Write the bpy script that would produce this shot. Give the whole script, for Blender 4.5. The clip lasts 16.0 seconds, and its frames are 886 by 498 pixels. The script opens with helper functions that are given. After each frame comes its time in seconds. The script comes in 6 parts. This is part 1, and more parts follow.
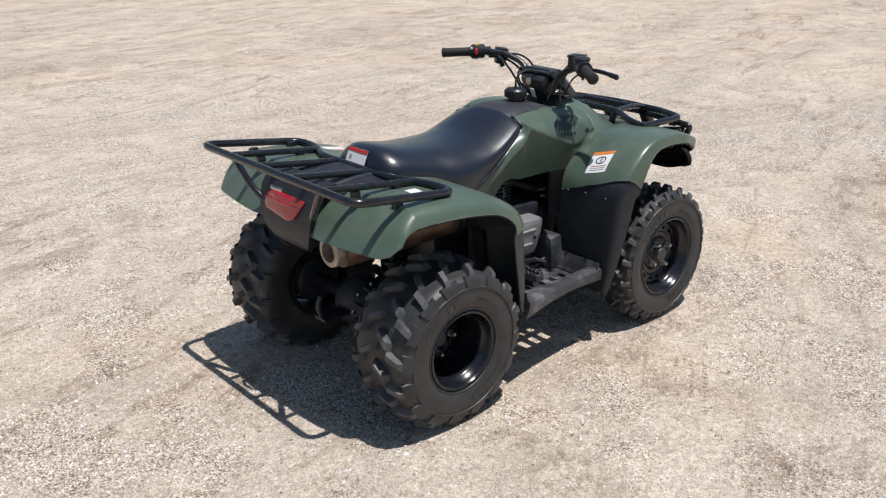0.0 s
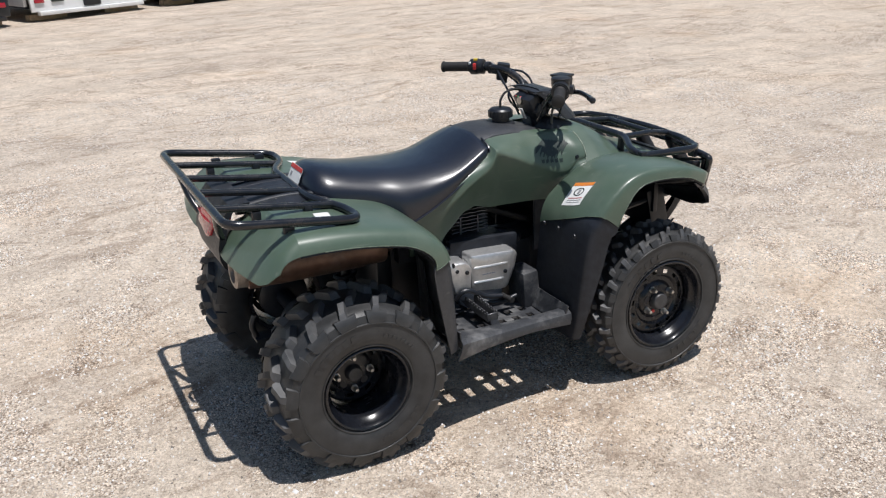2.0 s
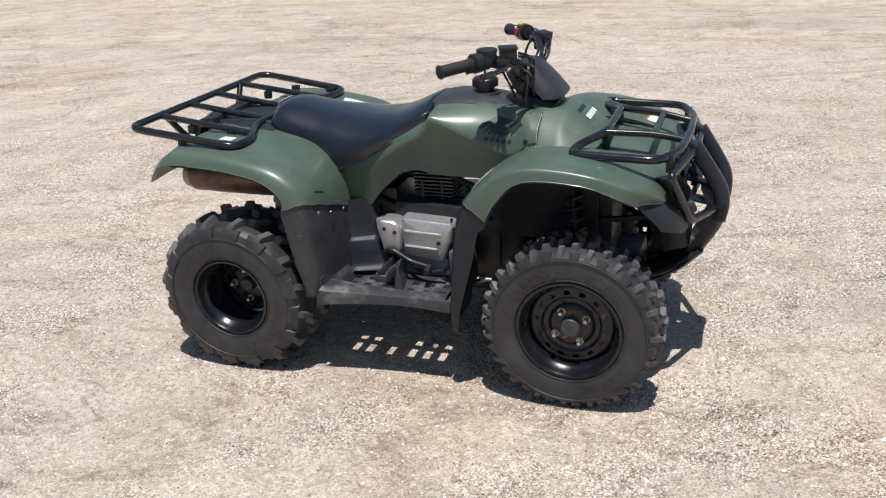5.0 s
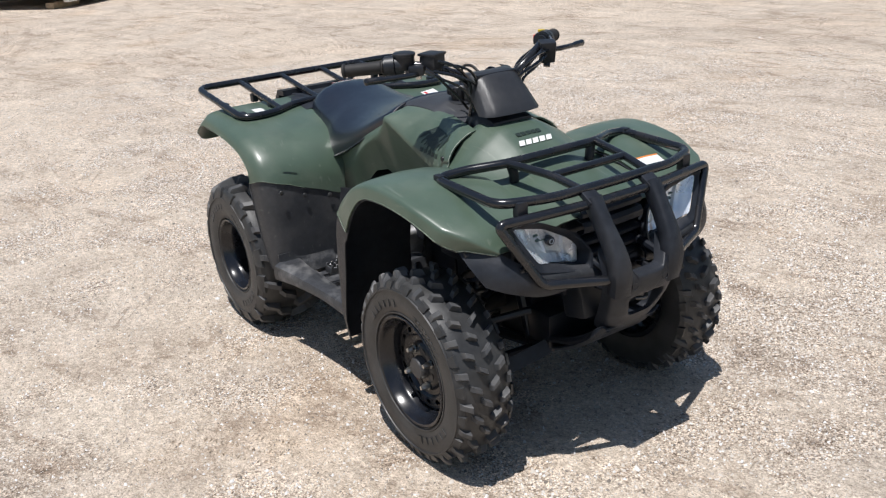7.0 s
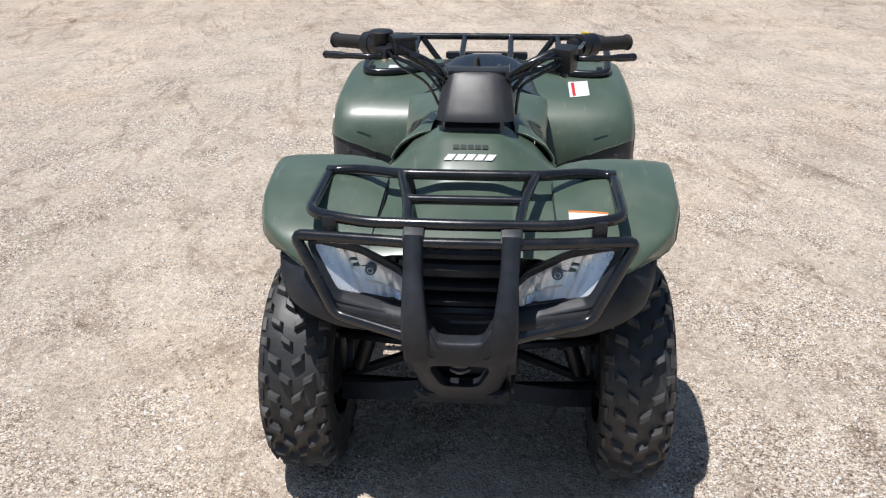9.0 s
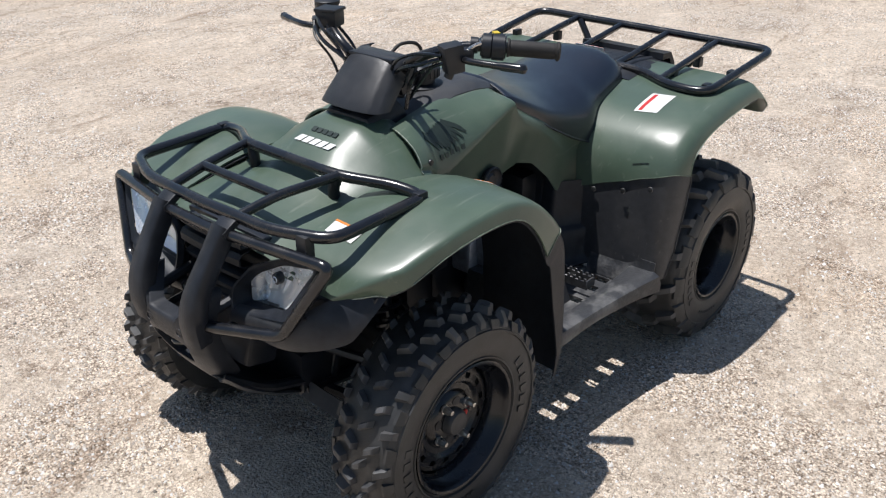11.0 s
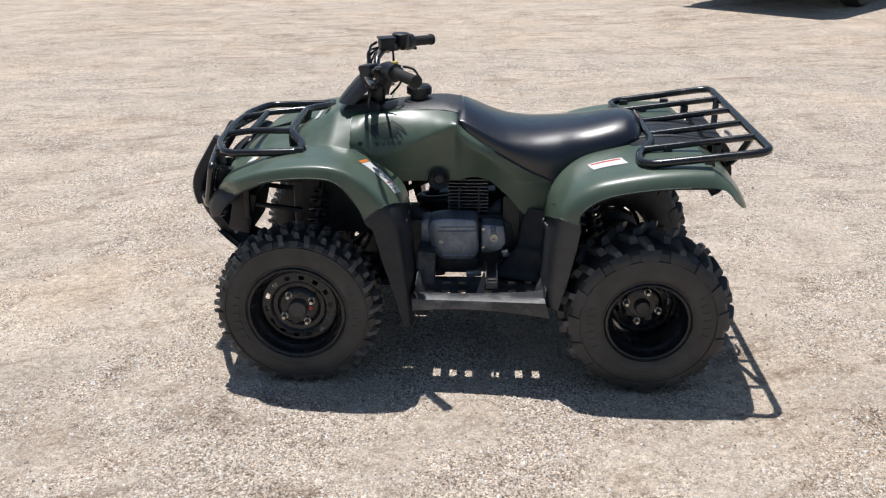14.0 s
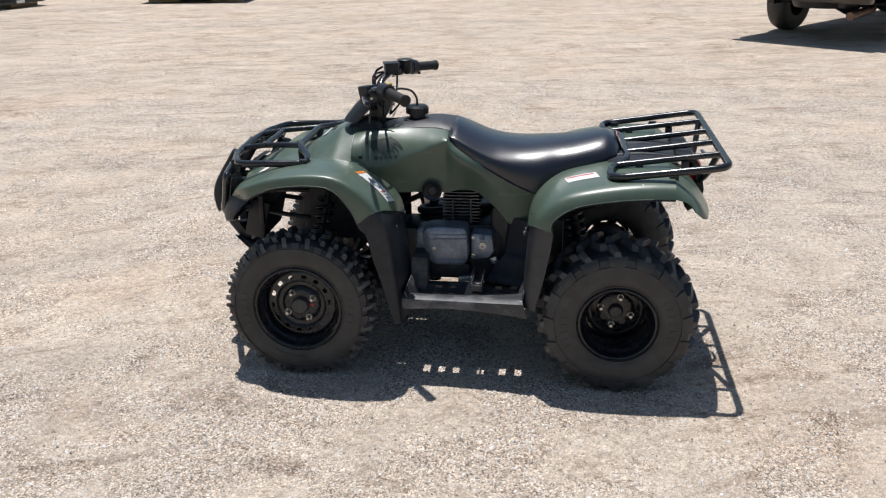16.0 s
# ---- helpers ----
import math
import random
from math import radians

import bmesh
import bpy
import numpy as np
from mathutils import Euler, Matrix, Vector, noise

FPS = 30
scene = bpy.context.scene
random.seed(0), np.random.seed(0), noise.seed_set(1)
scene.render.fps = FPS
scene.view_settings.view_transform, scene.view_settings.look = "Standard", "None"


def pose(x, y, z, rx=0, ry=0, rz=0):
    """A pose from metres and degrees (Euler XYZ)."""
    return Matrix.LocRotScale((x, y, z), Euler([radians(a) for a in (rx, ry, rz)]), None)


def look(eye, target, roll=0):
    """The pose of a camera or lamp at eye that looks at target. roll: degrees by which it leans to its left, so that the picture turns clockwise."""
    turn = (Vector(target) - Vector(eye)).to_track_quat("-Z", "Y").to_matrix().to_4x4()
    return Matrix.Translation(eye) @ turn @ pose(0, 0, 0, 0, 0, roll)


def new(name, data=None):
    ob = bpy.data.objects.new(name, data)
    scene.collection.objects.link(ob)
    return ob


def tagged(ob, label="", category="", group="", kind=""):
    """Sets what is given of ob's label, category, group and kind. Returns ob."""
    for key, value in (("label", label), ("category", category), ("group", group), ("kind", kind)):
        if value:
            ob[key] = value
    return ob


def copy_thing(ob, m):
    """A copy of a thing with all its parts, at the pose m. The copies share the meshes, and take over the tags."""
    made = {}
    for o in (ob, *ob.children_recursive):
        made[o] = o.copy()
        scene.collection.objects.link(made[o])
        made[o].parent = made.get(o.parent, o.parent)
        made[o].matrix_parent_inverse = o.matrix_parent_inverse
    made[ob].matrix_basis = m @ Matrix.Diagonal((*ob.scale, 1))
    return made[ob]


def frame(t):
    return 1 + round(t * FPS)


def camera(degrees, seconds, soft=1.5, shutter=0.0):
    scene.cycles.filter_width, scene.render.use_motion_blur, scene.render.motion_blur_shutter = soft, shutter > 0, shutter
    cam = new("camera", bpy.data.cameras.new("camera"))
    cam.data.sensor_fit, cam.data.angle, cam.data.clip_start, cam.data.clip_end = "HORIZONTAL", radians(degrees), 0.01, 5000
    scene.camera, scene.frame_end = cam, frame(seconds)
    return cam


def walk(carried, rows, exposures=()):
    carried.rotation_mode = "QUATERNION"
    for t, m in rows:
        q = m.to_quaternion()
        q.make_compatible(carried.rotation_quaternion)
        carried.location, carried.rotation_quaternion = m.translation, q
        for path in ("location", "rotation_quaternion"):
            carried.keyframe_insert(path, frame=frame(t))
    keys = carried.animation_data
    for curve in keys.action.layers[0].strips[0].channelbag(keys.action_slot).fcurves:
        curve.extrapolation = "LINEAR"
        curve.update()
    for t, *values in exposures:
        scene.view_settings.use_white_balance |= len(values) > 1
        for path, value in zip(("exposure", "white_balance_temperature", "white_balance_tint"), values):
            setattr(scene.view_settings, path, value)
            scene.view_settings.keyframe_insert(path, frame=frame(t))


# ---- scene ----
cam = camera(52.1, 16.0, soft=1.2)
PATH = [
    (0, (-2.263, -2.24, 1.565), (-1.0, -0.875, 0.83), -0.4),
    (0.5, (-2.213, -2.27, 1.567), (-0.984, -0.87, 0.839), -0.8),
    (1, (-1.994, -2.434, 1.57), (-0.854, -0.961, 0.84), -0.9),
    (1.5, (-1.728, -2.519, 1.558), (-0.704, -0.964, 0.828), -1.1),
    (2, (-1.4, -2.582, 1.55), (-0.534, -0.928, 0.831), -1.5),
    (2.5, (-1.046, -2.76, 1.539), (-0.398, -1.018, 0.8), -2.0),
    (3, (-0.675, -2.862, 1.529), (-0.237, -1.061, 0.777), -2.1),
    (3.5, (-0.276, -2.896, 1.541), (-0.091, -1.052, 0.789), -2.9),
    (4, (0.171, -2.946, 1.534), (0.073, -1.105, 0.76), -3.4),
    (4.2, (0.337, -2.929, 1.526), (0.136, -1.098, 0.749), -3.4),
    (6.3, (1.997, -2.083, 1.434), (0.723, -0.731, 0.693), -3.1),
    (6.5, (2.125, -1.927, 1.45), (0.764, -0.667, 0.703), -3.5),
    (7, (2.337, -1.535, 1.43), (0.8, -0.495, 0.684), -3.3),
    (7.5, (2.508, -1.137, 1.436), (0.831, -0.361, 0.672), -2.5),
    (8, (2.64, -0.728, 1.457), (0.859, -0.24, 0.688), -1.5),
    (8.2, (2.629, -0.563, 1.433), (0.823, -0.193, 0.657), -1.2),
    (10.3, (2.141, 1.033, 1.456), (0.559, 0.182, 0.576), -0.4),
    (10.5, (2.062, 1.174, 1.48), (0.539, 0.229, 0.592), -0.5),
    (11, (1.772, 1.445, 1.463), (0.421, 0.275, 0.565), -0.1),
    (11.5, (1.469, 1.715, 1.48), (0.357, 0.318, 0.579), 0.1),
    (12, (1.158, 1.98, 1.502), (0.321, 0.395, 0.615), -0.2),
    (12.5, (0.79, 2.124, 1.492), (0.199, 0.423, 0.622), 0.3),
    (13, (0.446, 2.355, 1.497), (0.155, 0.56, 0.663), 0.0),
    (13.5, (0.192, 2.678, 1.506), (0.106, 0.852, 0.695), -0.1),
    (14, (0.006, 3.022, 1.535), (0.073, 1.174, 0.772), -0.3),
    (14.5, (-0.24, 3.263, 1.547), (-0.037, 1.406, 0.833), -0.6),
    (15, (-0.317, 3.336, 1.554), (-0.064, 1.479, 0.857), -1.0),
    (15.5, (-0.303, 3.324, 1.55), (-0.064, 1.461, 0.861), -1.1),
    (16, (-0.278, 3.29, 1.548), (-0.061, 1.428, 0.853), -0.8),
]
walk(cam, [(t, look(eye, target, roll)) for t, eye, target, roll in PATH], exposures=((0, -0.02), (4, 0.01), (8.2, 0.02), (11, 0.09), (12.3, 0.24), (13.5, 0.16), (14.5, -0.14), (15, -0.13), (15.5, -0.06), (16, 0.0)))

# ---- world and sun ----
SUN_FROM = Vector((0.10, -0.225, 1.0)).normalized()
world = bpy.data.worlds.new("sky")
scene.world = world
world.use_nodes = True
wn = world.node_tree.nodes
sky = wn.new("ShaderNodeTexSky")
sky.sky_type = "NISHITA"
sky.sun_disc = False
sky.sun_elevation = math.asin(SUN_FROM.z)
sky.sun_rotation = math.atan2(SUN_FROM.x, SUN_FROM.y)
sky.air_density = 1.3
sky.dust_density = 0.6
sky.ozone_density = 2.0
wn["Background"].inputs["Strength"].default_value = 0.074
world.node_tree.links.new(sky.outputs[0], wn["Background"].inputs["Color"])
sun = new("sun", bpy.data.lights.new("sun", "SUN"))
sun.data.energy = 4.74
sun.data.angle = radians(0.55)
sun.data.color = (1.0, 0.974, 0.960)
sun.matrix_world = look(SUN_FROM * 30, (0, 0, 0))


# ---- materials ----
def material(name, color, rough=0.5, metal=0.0, grain=60.0, amount=0.15, bump=0.0, bump_scale=200.0, stain=0.0, stain_scale=4.0,
             stain_color=(0.3, 0.26, 0.2), coat=0.0, rough_var=0.1, detail=4.0, spec=0.5, scratch=0.0, wave=0.0, coat_rough=0.15):
    """A surface with colour variation at two scales, uneven gloss, fine relief and dust."""
    mat = bpy.data.materials.new(name)
    mat.use_nodes = True
    nt = mat.node_tree
    n, link = nt.nodes, nt.links.new
    b = n["Principled BSDF"]
    b.inputs["Metallic"].default_value = metal
    b.inputs["Specular IOR Level"].default_value = spec
    b.inputs["Coat Weight"].default_value = coat
    b.inputs["Coat Roughness"].default_value = coat_rough
    co = n.new("ShaderNodeTexCoord")
    src = co.outputs["Object"]
    fine = n.new("ShaderNodeTexNoise")
    fine.inputs["Scale"].default_value = grain
    fine.inputs["Detail"].default_value = detail
    link(src, fine.inputs["Vector"])
    big = n.new("ShaderNodeTexNoise")
    big.inputs["Scale"].default_value = stain_scale
    big.inputs["Detail"].default_value = 6
    big.inputs["Roughness"].default_value = 0.65
    link(src, big.inputs["Vector"])
    mul = n.new("ShaderNodeMapRange")
    mul.inputs["From Min"].default_value = 0.3
    mul.inputs["From Max"].default_value = 0.7
    mul.inputs["To Min"].default_value = 1 - amount
    mul.inputs["To Max"].default_value = 1 + amount
    link(fine.outputs["Fac"], mul.inputs["Value"])
    col = n.new("ShaderNodeMix")
    col.data_type = "RGBA"
    col.blend_type = "MULTIPLY"
    col.inputs["Factor"].default_value = 1
    col.inputs["A"].default_value = (*color, 1)
    link(mul.outputs[0], col.inputs["B"])
    out = col.outputs["Result"]
    if stain:
        ramp = n.new("ShaderNodeMapRange")
        ramp.inputs["From Min"].default_value = 0.48
        ramp.inputs["From Max"].default_value = 0.72
        ramp.inputs["To Max"].default_value = stain
        link(big.outputs["Fac"], ramp.inputs["Value"])
        st = n.new("ShaderNodeMix")
        st.data_type = "RGBA"
        st.inputs["B"].default_value = (*stain_color, 1)
        link(ramp.outputs[0], st.inputs["Factor"])
        link(out, st.inputs["A"])
        out = st.outputs["Result"]
    if scratch:
        mp = n.new("ShaderNodeMapping")
        mp.inputs["Scale"].default_value = (5, 70, 45)
        mp.inputs["Rotation"].default_value = (0.3, 0.2, 0.5)
        link(src, mp.inputs["Vector"])
        sn = n.new("ShaderNodeTexNoise")
        sn.inputs["Scale"].default_value = 1.0
        sn.inputs["Detail"].default_value = 3
        link(mp.outputs[0], sn.inputs["Vector"])
        sr = n.new("ShaderNodeMapRange")
        sr.inputs["From Min"].default_value = 0.64
        sr.inputs["From Max"].default_value = 0.74
        sr.inputs["To Max"].default_value = scratch
        link(sn.outputs["Fac"], sr.inputs["Value"])
        sm = n.new("ShaderNodeMix")
        sm.data_type = "RGBA"
        sm.inputs["B"].default_value = (0.32, 0.34, 0.29, 1)
        link(sr.outputs[0], sm.inputs["Factor"])
        link(out, sm.inputs["A"])
        out = sm.outputs["Result"]
    link(out, b.inputs["Base Color"])
    rr = n.new("ShaderNodeMapRange")
    rr.inputs["From Min"].default_value = 0.3
    rr.inputs["From Max"].default_value = 0.7
    rr.inputs["To Min"].default_value = max(0.02, rough - rough_var)
    rr.inputs["To Max"].default_value = min(1, rough + rough_var)
    link(big.outputs["Fac"], rr.inputs["Value"])
    link(rr.outputs[0], b.inputs["Roughness"])
    if bump:
        tex = n.new("ShaderNodeTexNoise")
        tex.inputs["Scale"].default_value = bump_scale
        tex.inputs["Detail"].default_value = 5
        link(src, tex.inputs["Vector"])
        bp = n.new("ShaderNodeBump")
        bp.inputs["Strength"].default_value = bump
        bp.inputs["Distance"].default_value = 0.002
        link(tex.outputs["Fac"], bp.inputs["Height"])
        if wave:
            wt = n.new("ShaderNodeTexNoise")
            wt.inputs["Scale"].default_value = 16
            wt.inputs["Detail"].default_value = 3
            link(src, wt.inputs["Vector"])
            wb = n.new("ShaderNodeBump")
            wb.inputs["Strength"].default_value = wave
            wb.inputs["Distance"].default_value = 0.006
            link(wt.outputs["Fac"], wb.inputs["Height"])
            link(wb.outputs[0], bp.inputs["Normal"])
        link(bp.outputs[0], b.inputs["Normal"])
    return mat


GREEN = material("green_plastic", (0.069, 0.104, 0.074), 0.46, grain=9, amount=0.10, stain=0.22, stain_scale=7, stain_color=(0.19, 0.21, 0.17), bump=0.10, bump_scale=420, coat=0.72, coat_rough=0.31, rough_var=0.12, spec=0.30, scratch=0.17, wave=0.16)
BLACK = material("black_plastic", (0.0185, 0.0212, 0.0275), 0.43, grain=40, amount=0.25, stain=0.24, stain_scale=6, stain_color=(0.074, 0.075, 0.077), bump=0.25, bump_scale=700, wave=0.08, spec=0.30)
DARKGREY = material("dark_grey_plastic", (0.034, 0.036, 0.041), 0.46, grain=60, amount=0.15, stain=0.28, stain_scale=8, stain_color=(0.115, 0.11, 0.105), bump=0.25, bump_scale=900, scratch=0.12, wave=0.08)
TUBE = material("black_tube_paint", (0.0095, 0.0105, 0.0135), 0.24, grain=30, amount=0.2, stain=0.18, stain_scale=14, stain_color=(0.06, 0.045, 0.03), coat=0.3)
RUBBER = material("tyre_rubber", (0.0280, 0.0287, 0.0300), 0.48, grain=25, amount=0.3, stain=0.30, stain_scale=6, stain_color=(0.104, 0.102, 0.098), bump=0.3, bump_scale=300)
# worn, dusty blocks; part of the pale tone stands in for sunlight
TREAD = material("worn_sunlit_tread", (0.062, 0.063, 0.066), 0.52, grain=25, amount=0.3, stain=0.5, stain_scale=9, stain_color=(0.16, 0.156, 0.15), bump=0.3, bump_scale=300)
GRIP = material("grip_rubber", (0.016, 0.015, 0.015), 0.65, grain=60, amount=0.2, bump=0.3, bump_scale=400)
VINYL = material("seat_vinyl", (0.0060, 0.0082, 0.0160), 0.36, grain=120, amount=0.12, stain=0.06, stain_scale=5, stain_color=(0.03, 0.033, 0.042), bump=0.22, bump_scale=900, rough_var=0.08, spec=0.28, coat=0.95, coat_rough=0.27, wave=0.05)
RIM = material("black_wheel_paint", (0.0085, 0.0095, 0.0130), 0.25, grain=30, amount=0.3, stain=0.04, stain_scale=9, stain_color=(0.05, 0.05, 0.05))
HUB = material("worn_hub_plastic", (0.040, 0.040, 0.042), 0.5, grain=60, amount=0.3, stain=0.5, stain_scale=20, stain_color=(0.10, 0.095, 0.09))
FIN = material("dull_cooling_fin", (0.15, 0.155, 0.17), 0.45, metal=0.5, grain=60, amount=0.3, stain=0.4, stain_scale=15, stain_color=(0.05, 0.045, 0.04))
BOLT = material("dull_bolt", (0.10, 0.10, 0.10), 0.4, metal=0.7, grain=80, amount=0.2)
STEEL = material("bare_steel", (0.55, 0.54, 0.52), 0.33, metal=1.0, grain=50, amount=0.15, stain=0.3, stain_scale=30, stain_color=(0.2, 0.14, 0.09))
ALU = material("cast_aluminium", (0.60, 0.60, 0.60), 0.36, metal=0.75, grain=80, amount=0.12, stain=0.25, stain_scale=10, stain_color=(0.25, 0.23, 0.20), bump=0.2, bump_scale=400)
CASE = material("engine_case", (0.29, 0.325, 0.39), 0.38, metal=0.55, grain=80, amount=0.15, stain=0.45, stain_scale=9, stain_color=(0.07, 0.066, 0.06), bump=0.3, bump_scale=300)
DUSTY = material("dust_covered_plastic", (0.035, 0.037, 0.042), 0.50, grain=90, amount=0.2, stain=0.60, stain_scale=10, stain_color=(0.27, 0.265, 0.26), bump=0.5, bump_scale=160, scratch=0.15, wave=0.06)
CRANK = material("oily_crankcase", (0.035, 0.037, 0.042), 0.45, metal=0.3, grain=60, amount=0.3, stain=0.4, stain_scale=9, stain_color=(0.018, 0.017, 0.016), bump=0.3, bump_scale=300)
FRAMEM = material("frame_black", (0.0095, 0.0117, 0.0170), 0.42, grain=30, amount=0.3, stain=0.35, stain_scale=8, stain_color=(0.032, 0.031, 0.031))
RUSTY = material("rusty_muffler", (0.150, 0.088, 0.062), 0.46, metal=0.6, grain=18, amount=0.4, stain=0.6, stain_scale=7, stain_color=(0.24, 0.19, 0.16), bump=0.3, bump_scale=250)
TIP = material("scorched_steel", (0.36, 0.31, 0.27), 0.45, metal=0.7, grain=60, amount=0.25, stain=0.5, stain_scale=18, stain_color=(0.16, 0.11, 0.08))
RED = material("red_lens", (0.36, 0.009, 0.020), 0.2, grain=200, amount=0.1, coat=0.6)
WHITE = material("white_label", (0.75, 0.75, 0.73), 0.4, grain=60, amount=0.05, stain=0.15, stain_scale=40)
ORANGE = material("orange_label", (0.70, 0.22, 0.04), 0.4, grain=60, amount=0.05)
REDP = material("red_print", (0.55, 0.03, 0.03), 0.4)
YELLOW = material("yellow_plastic", (0.62, 0.45, 0.04), 0.4)
GREENL = material("green_lens", (0.04, 0.30, 0.08), 0.3)
VISOR = material("dark_visor_plastic", (0.026, 0.027, 0.030), 0.36, grain=60, amount=0.12, stain=0.12, stain_scale=8, stain_color=(0.08, 0.08, 0.08), bump=0.2, bump_scale=900, wave=0.08)
LINE = material("faded_print", (0.30, 0.30, 0.31), 0.5)
# pale edges; at the hood seam this colour paints a caught highlight
PALE_EDGE = material("pale_plastic_edge", (0.30, 0.33, 0.27), 0.5, grain=200, amount=0.5)
# lip wear, with the sky's glint on the edge mixed into the colour
LIP = material("worn_lit_green_lip", (0.115, 0.150, 0.110), 0.4, grain=120, amount=0.5, stain=0.6, stain_scale=25, stain_color=(0.07, 0.10, 0.065), coat=0.4)
# print colour, also used for painted shade in the notch and emblem
INK = material("dark_print_and_shade", (0.02, 0.03, 0.025), 0.4)
CHROME = material("reflector_chrome", (0.93, 0.96, 1.0), 0.28, metal=0.55, grain=40, amount=0.05, rough_var=0.05)


def lens_material(name):
    """Thin clear plastic: light passes straight through, with a faint gloss."""
    mat = bpy.data.materials.new(name)
    mat.use_nodes = True
    n, link = mat.node_tree.nodes, mat.node_tree.links.new
    clear = n.new("ShaderNodeBsdfTransparent")
    clear.inputs["Color"].default_value = (0.96, 0.97, 0.98, 1)
    gloss = n.new("ShaderNodeBsdfGlossy")
    gloss.inputs["Roughness"].default_value = 0.04
    mixer = n.new("ShaderNodeMixShader")
    mixer.inputs["Fac"].default_value = 0.10
    link(clear.outputs[0], mixer.inputs[1])
    link(gloss.outputs[0], mixer.inputs[2])
    link(mixer.outputs[0], n["Material Output"].inputs["Surface"])
    return mat


LENS = lens_material("clear_lens")


# ---- mesh tools ----
class Mesh:
    """Vertices and faces gathered for one part."""

    def __init__(self):
        self.v, self.f = [], []

    def add(self, verts, faces):
        k = len(self.v)
        self.v += [tuple(p) for p in verts]
        self.f += [tuple(i + k for i in q) for q in faces]
        return self

    def loft(self, rings, closed=True, caps=True):
        n = len(rings[0])
        faces = []
        for a in range(len(rings) - 1):
            for b in range(n if closed else n - 1):
                c = (b + 1) % n
                faces.append((a * n + b, a * n + c, (a + 1) * n + c, (a + 1) * n + b))
        if caps and closed:
            faces += [tuple(range(n))[::-1], tuple(range((len(rings) - 1) * n, len(rings) * n))]
        return self.add([p for r in rings for p in r], faces)

    def tube(self, pts, r, bend=0.03, closed=False, sides=10, steps=5):
        path = fillet([Vector(p) for p in pts], bend, closed, steps)
        rings, up = [], None
        n = len(path)
        for i, p in enumerate(path):
            a = path[i - 1] if (i or closed) else p
            b = path[(i + 1) % n] if (i < n - 1 or closed) else p
            d = (b - a).normalized()
            if up is None:
                up = Vector((0, 0, 1)) if abs(d.z) < 0.9 else Vector((1, 0, 0))
            up = (up - d * up.dot(d)).normalized()
            side = d.cross(up)
            rr = r(i / max(1, n - 1)) if callable(r) else r
            rings.append([p + (side * math.cos(t) + up * math.sin(t)) * rr for t in (math.tau * k / sides for k in range(sides))])
        if closed:
            rings.append(rings[0])
        return self.loft(rings, True, not closed)

    def box(self, c, size, bevel=0.004, rot=(0, 0, 0), taper=1.0, seg=2):
        bm = bmesh.new()
        bmesh.ops.create_cube(bm, size=1)
        for v in bm.verts:
            k = taper if v.co.z > 0 else 1.0
            v.co = Vector((v.co.x * size[0] * k, v.co.y * size[1] * k, v.co.z * size[2]))
        if bevel:
            bmesh.ops.bevel(bm, geom=list(bm.edges), offset=bevel, segments=seg, affect="EDGES", profile=0.6)
        m = pose(*c, *rot)
        bm.verts.ensure_lookup_table()
        self.add([m @ v.co for v in bm.verts], [[v.index for v in f.verts] for f in bm.faces])
        bm.free()
        return self

    def turned(self, profile, centre, axis="y", sides=32, a0=0.0, a1=math.tau, sign=1):
        """Revolve (along, radius) about an axis."""
        full = abs(a1 - a0 - math.tau) < 1e-6
        n = sides if full else sides + 1
        rings = []
        for along, rad in profile:
            ring = []
            for k in range(n):
                t = a0 + (a1 - a0) * k / sides
                c, s = rad * math.cos(t), rad * math.sin(t)
                p = {"y": (c, along * sign, s), "x": (along * sign, c, s), "z": (c, s, along * sign)}[axis]
                ring.append(Vector(centre) + Vector(p))
            rings.append(ring)
        return self.loft(rings, full, False)

    def sheet(self, grid, thick):
        """A curved sheet with thickness from a grid of points."""
        g = np.array([[tuple(p) for p in row] for row in grid], float)
        du, dv = np.gradient(g, axis=0), np.gradient(g, axis=1)
        nn = np.cross(du, dv)
        nn /= np.linalg.norm(nn, axis=2, keepdims=True) + 1e-9
        h = g - nn * thick
        a, b = g.shape[:2]
        k = a * b
        faces = []
        for i in range(a - 1):
            for j in range(b - 1):
                q = (i * b + j, (i + 1) * b + j, (i + 1) * b + j + 1, i * b + j + 1)
                faces += [q, tuple(x + k for x in q[::-1])]
        rim = [i * b for i in range(a)] + [(a - 1) * b + j for j in range(1, b)] + [i * b + b - 1 for i in range(a - 2, -1, -1)] + [j for j in range(b - 2, 0, -1)]
        for i, p in enumerate(rim):
            q = rim[(i + 1) % len(rim)]
            faces.append((p, q, q + k, p + k))
        return self.add(np.concatenate([g.reshape(-1, 3), h.reshape(-1, 3)]).tolist(), faces)

    def plate(self, outline, thick, axis="y"):
        """A flat plate: outline of points, pushed by the vector thick."""
        n = len(outline)
        a = [Vector(p) for p in outline]
        b = [p + Vector(thick) for p in a]
        return self.add(a + b, [tuple(range(n)), tuple(range(2 * n - 1, n - 1, -1))] + [(i, (i + 1) % n, n + (i + 1) % n, n + i) for i in range(n)])


def fillet(pts, r, closed, steps):
    out, n = [], len(pts)
    for i, p in enumerate(pts):
        if not steps or (not closed and i in (0, n - 1)):
            out.append(p)
            continue
        a, b = pts[i - 1] - p, pts[(i + 1) % n] - p
        rr = min(r, a.length * 0.45, b.length * 0.45)
        s, e = p + a.normalized() * rr, p + b.normalized() * rr
        for k in range(steps + 1):
            t = k / steps
            out.append(s * (1 - t) ** 2 + p * 2 * t * (1 - t) + e * t * t)
    return out


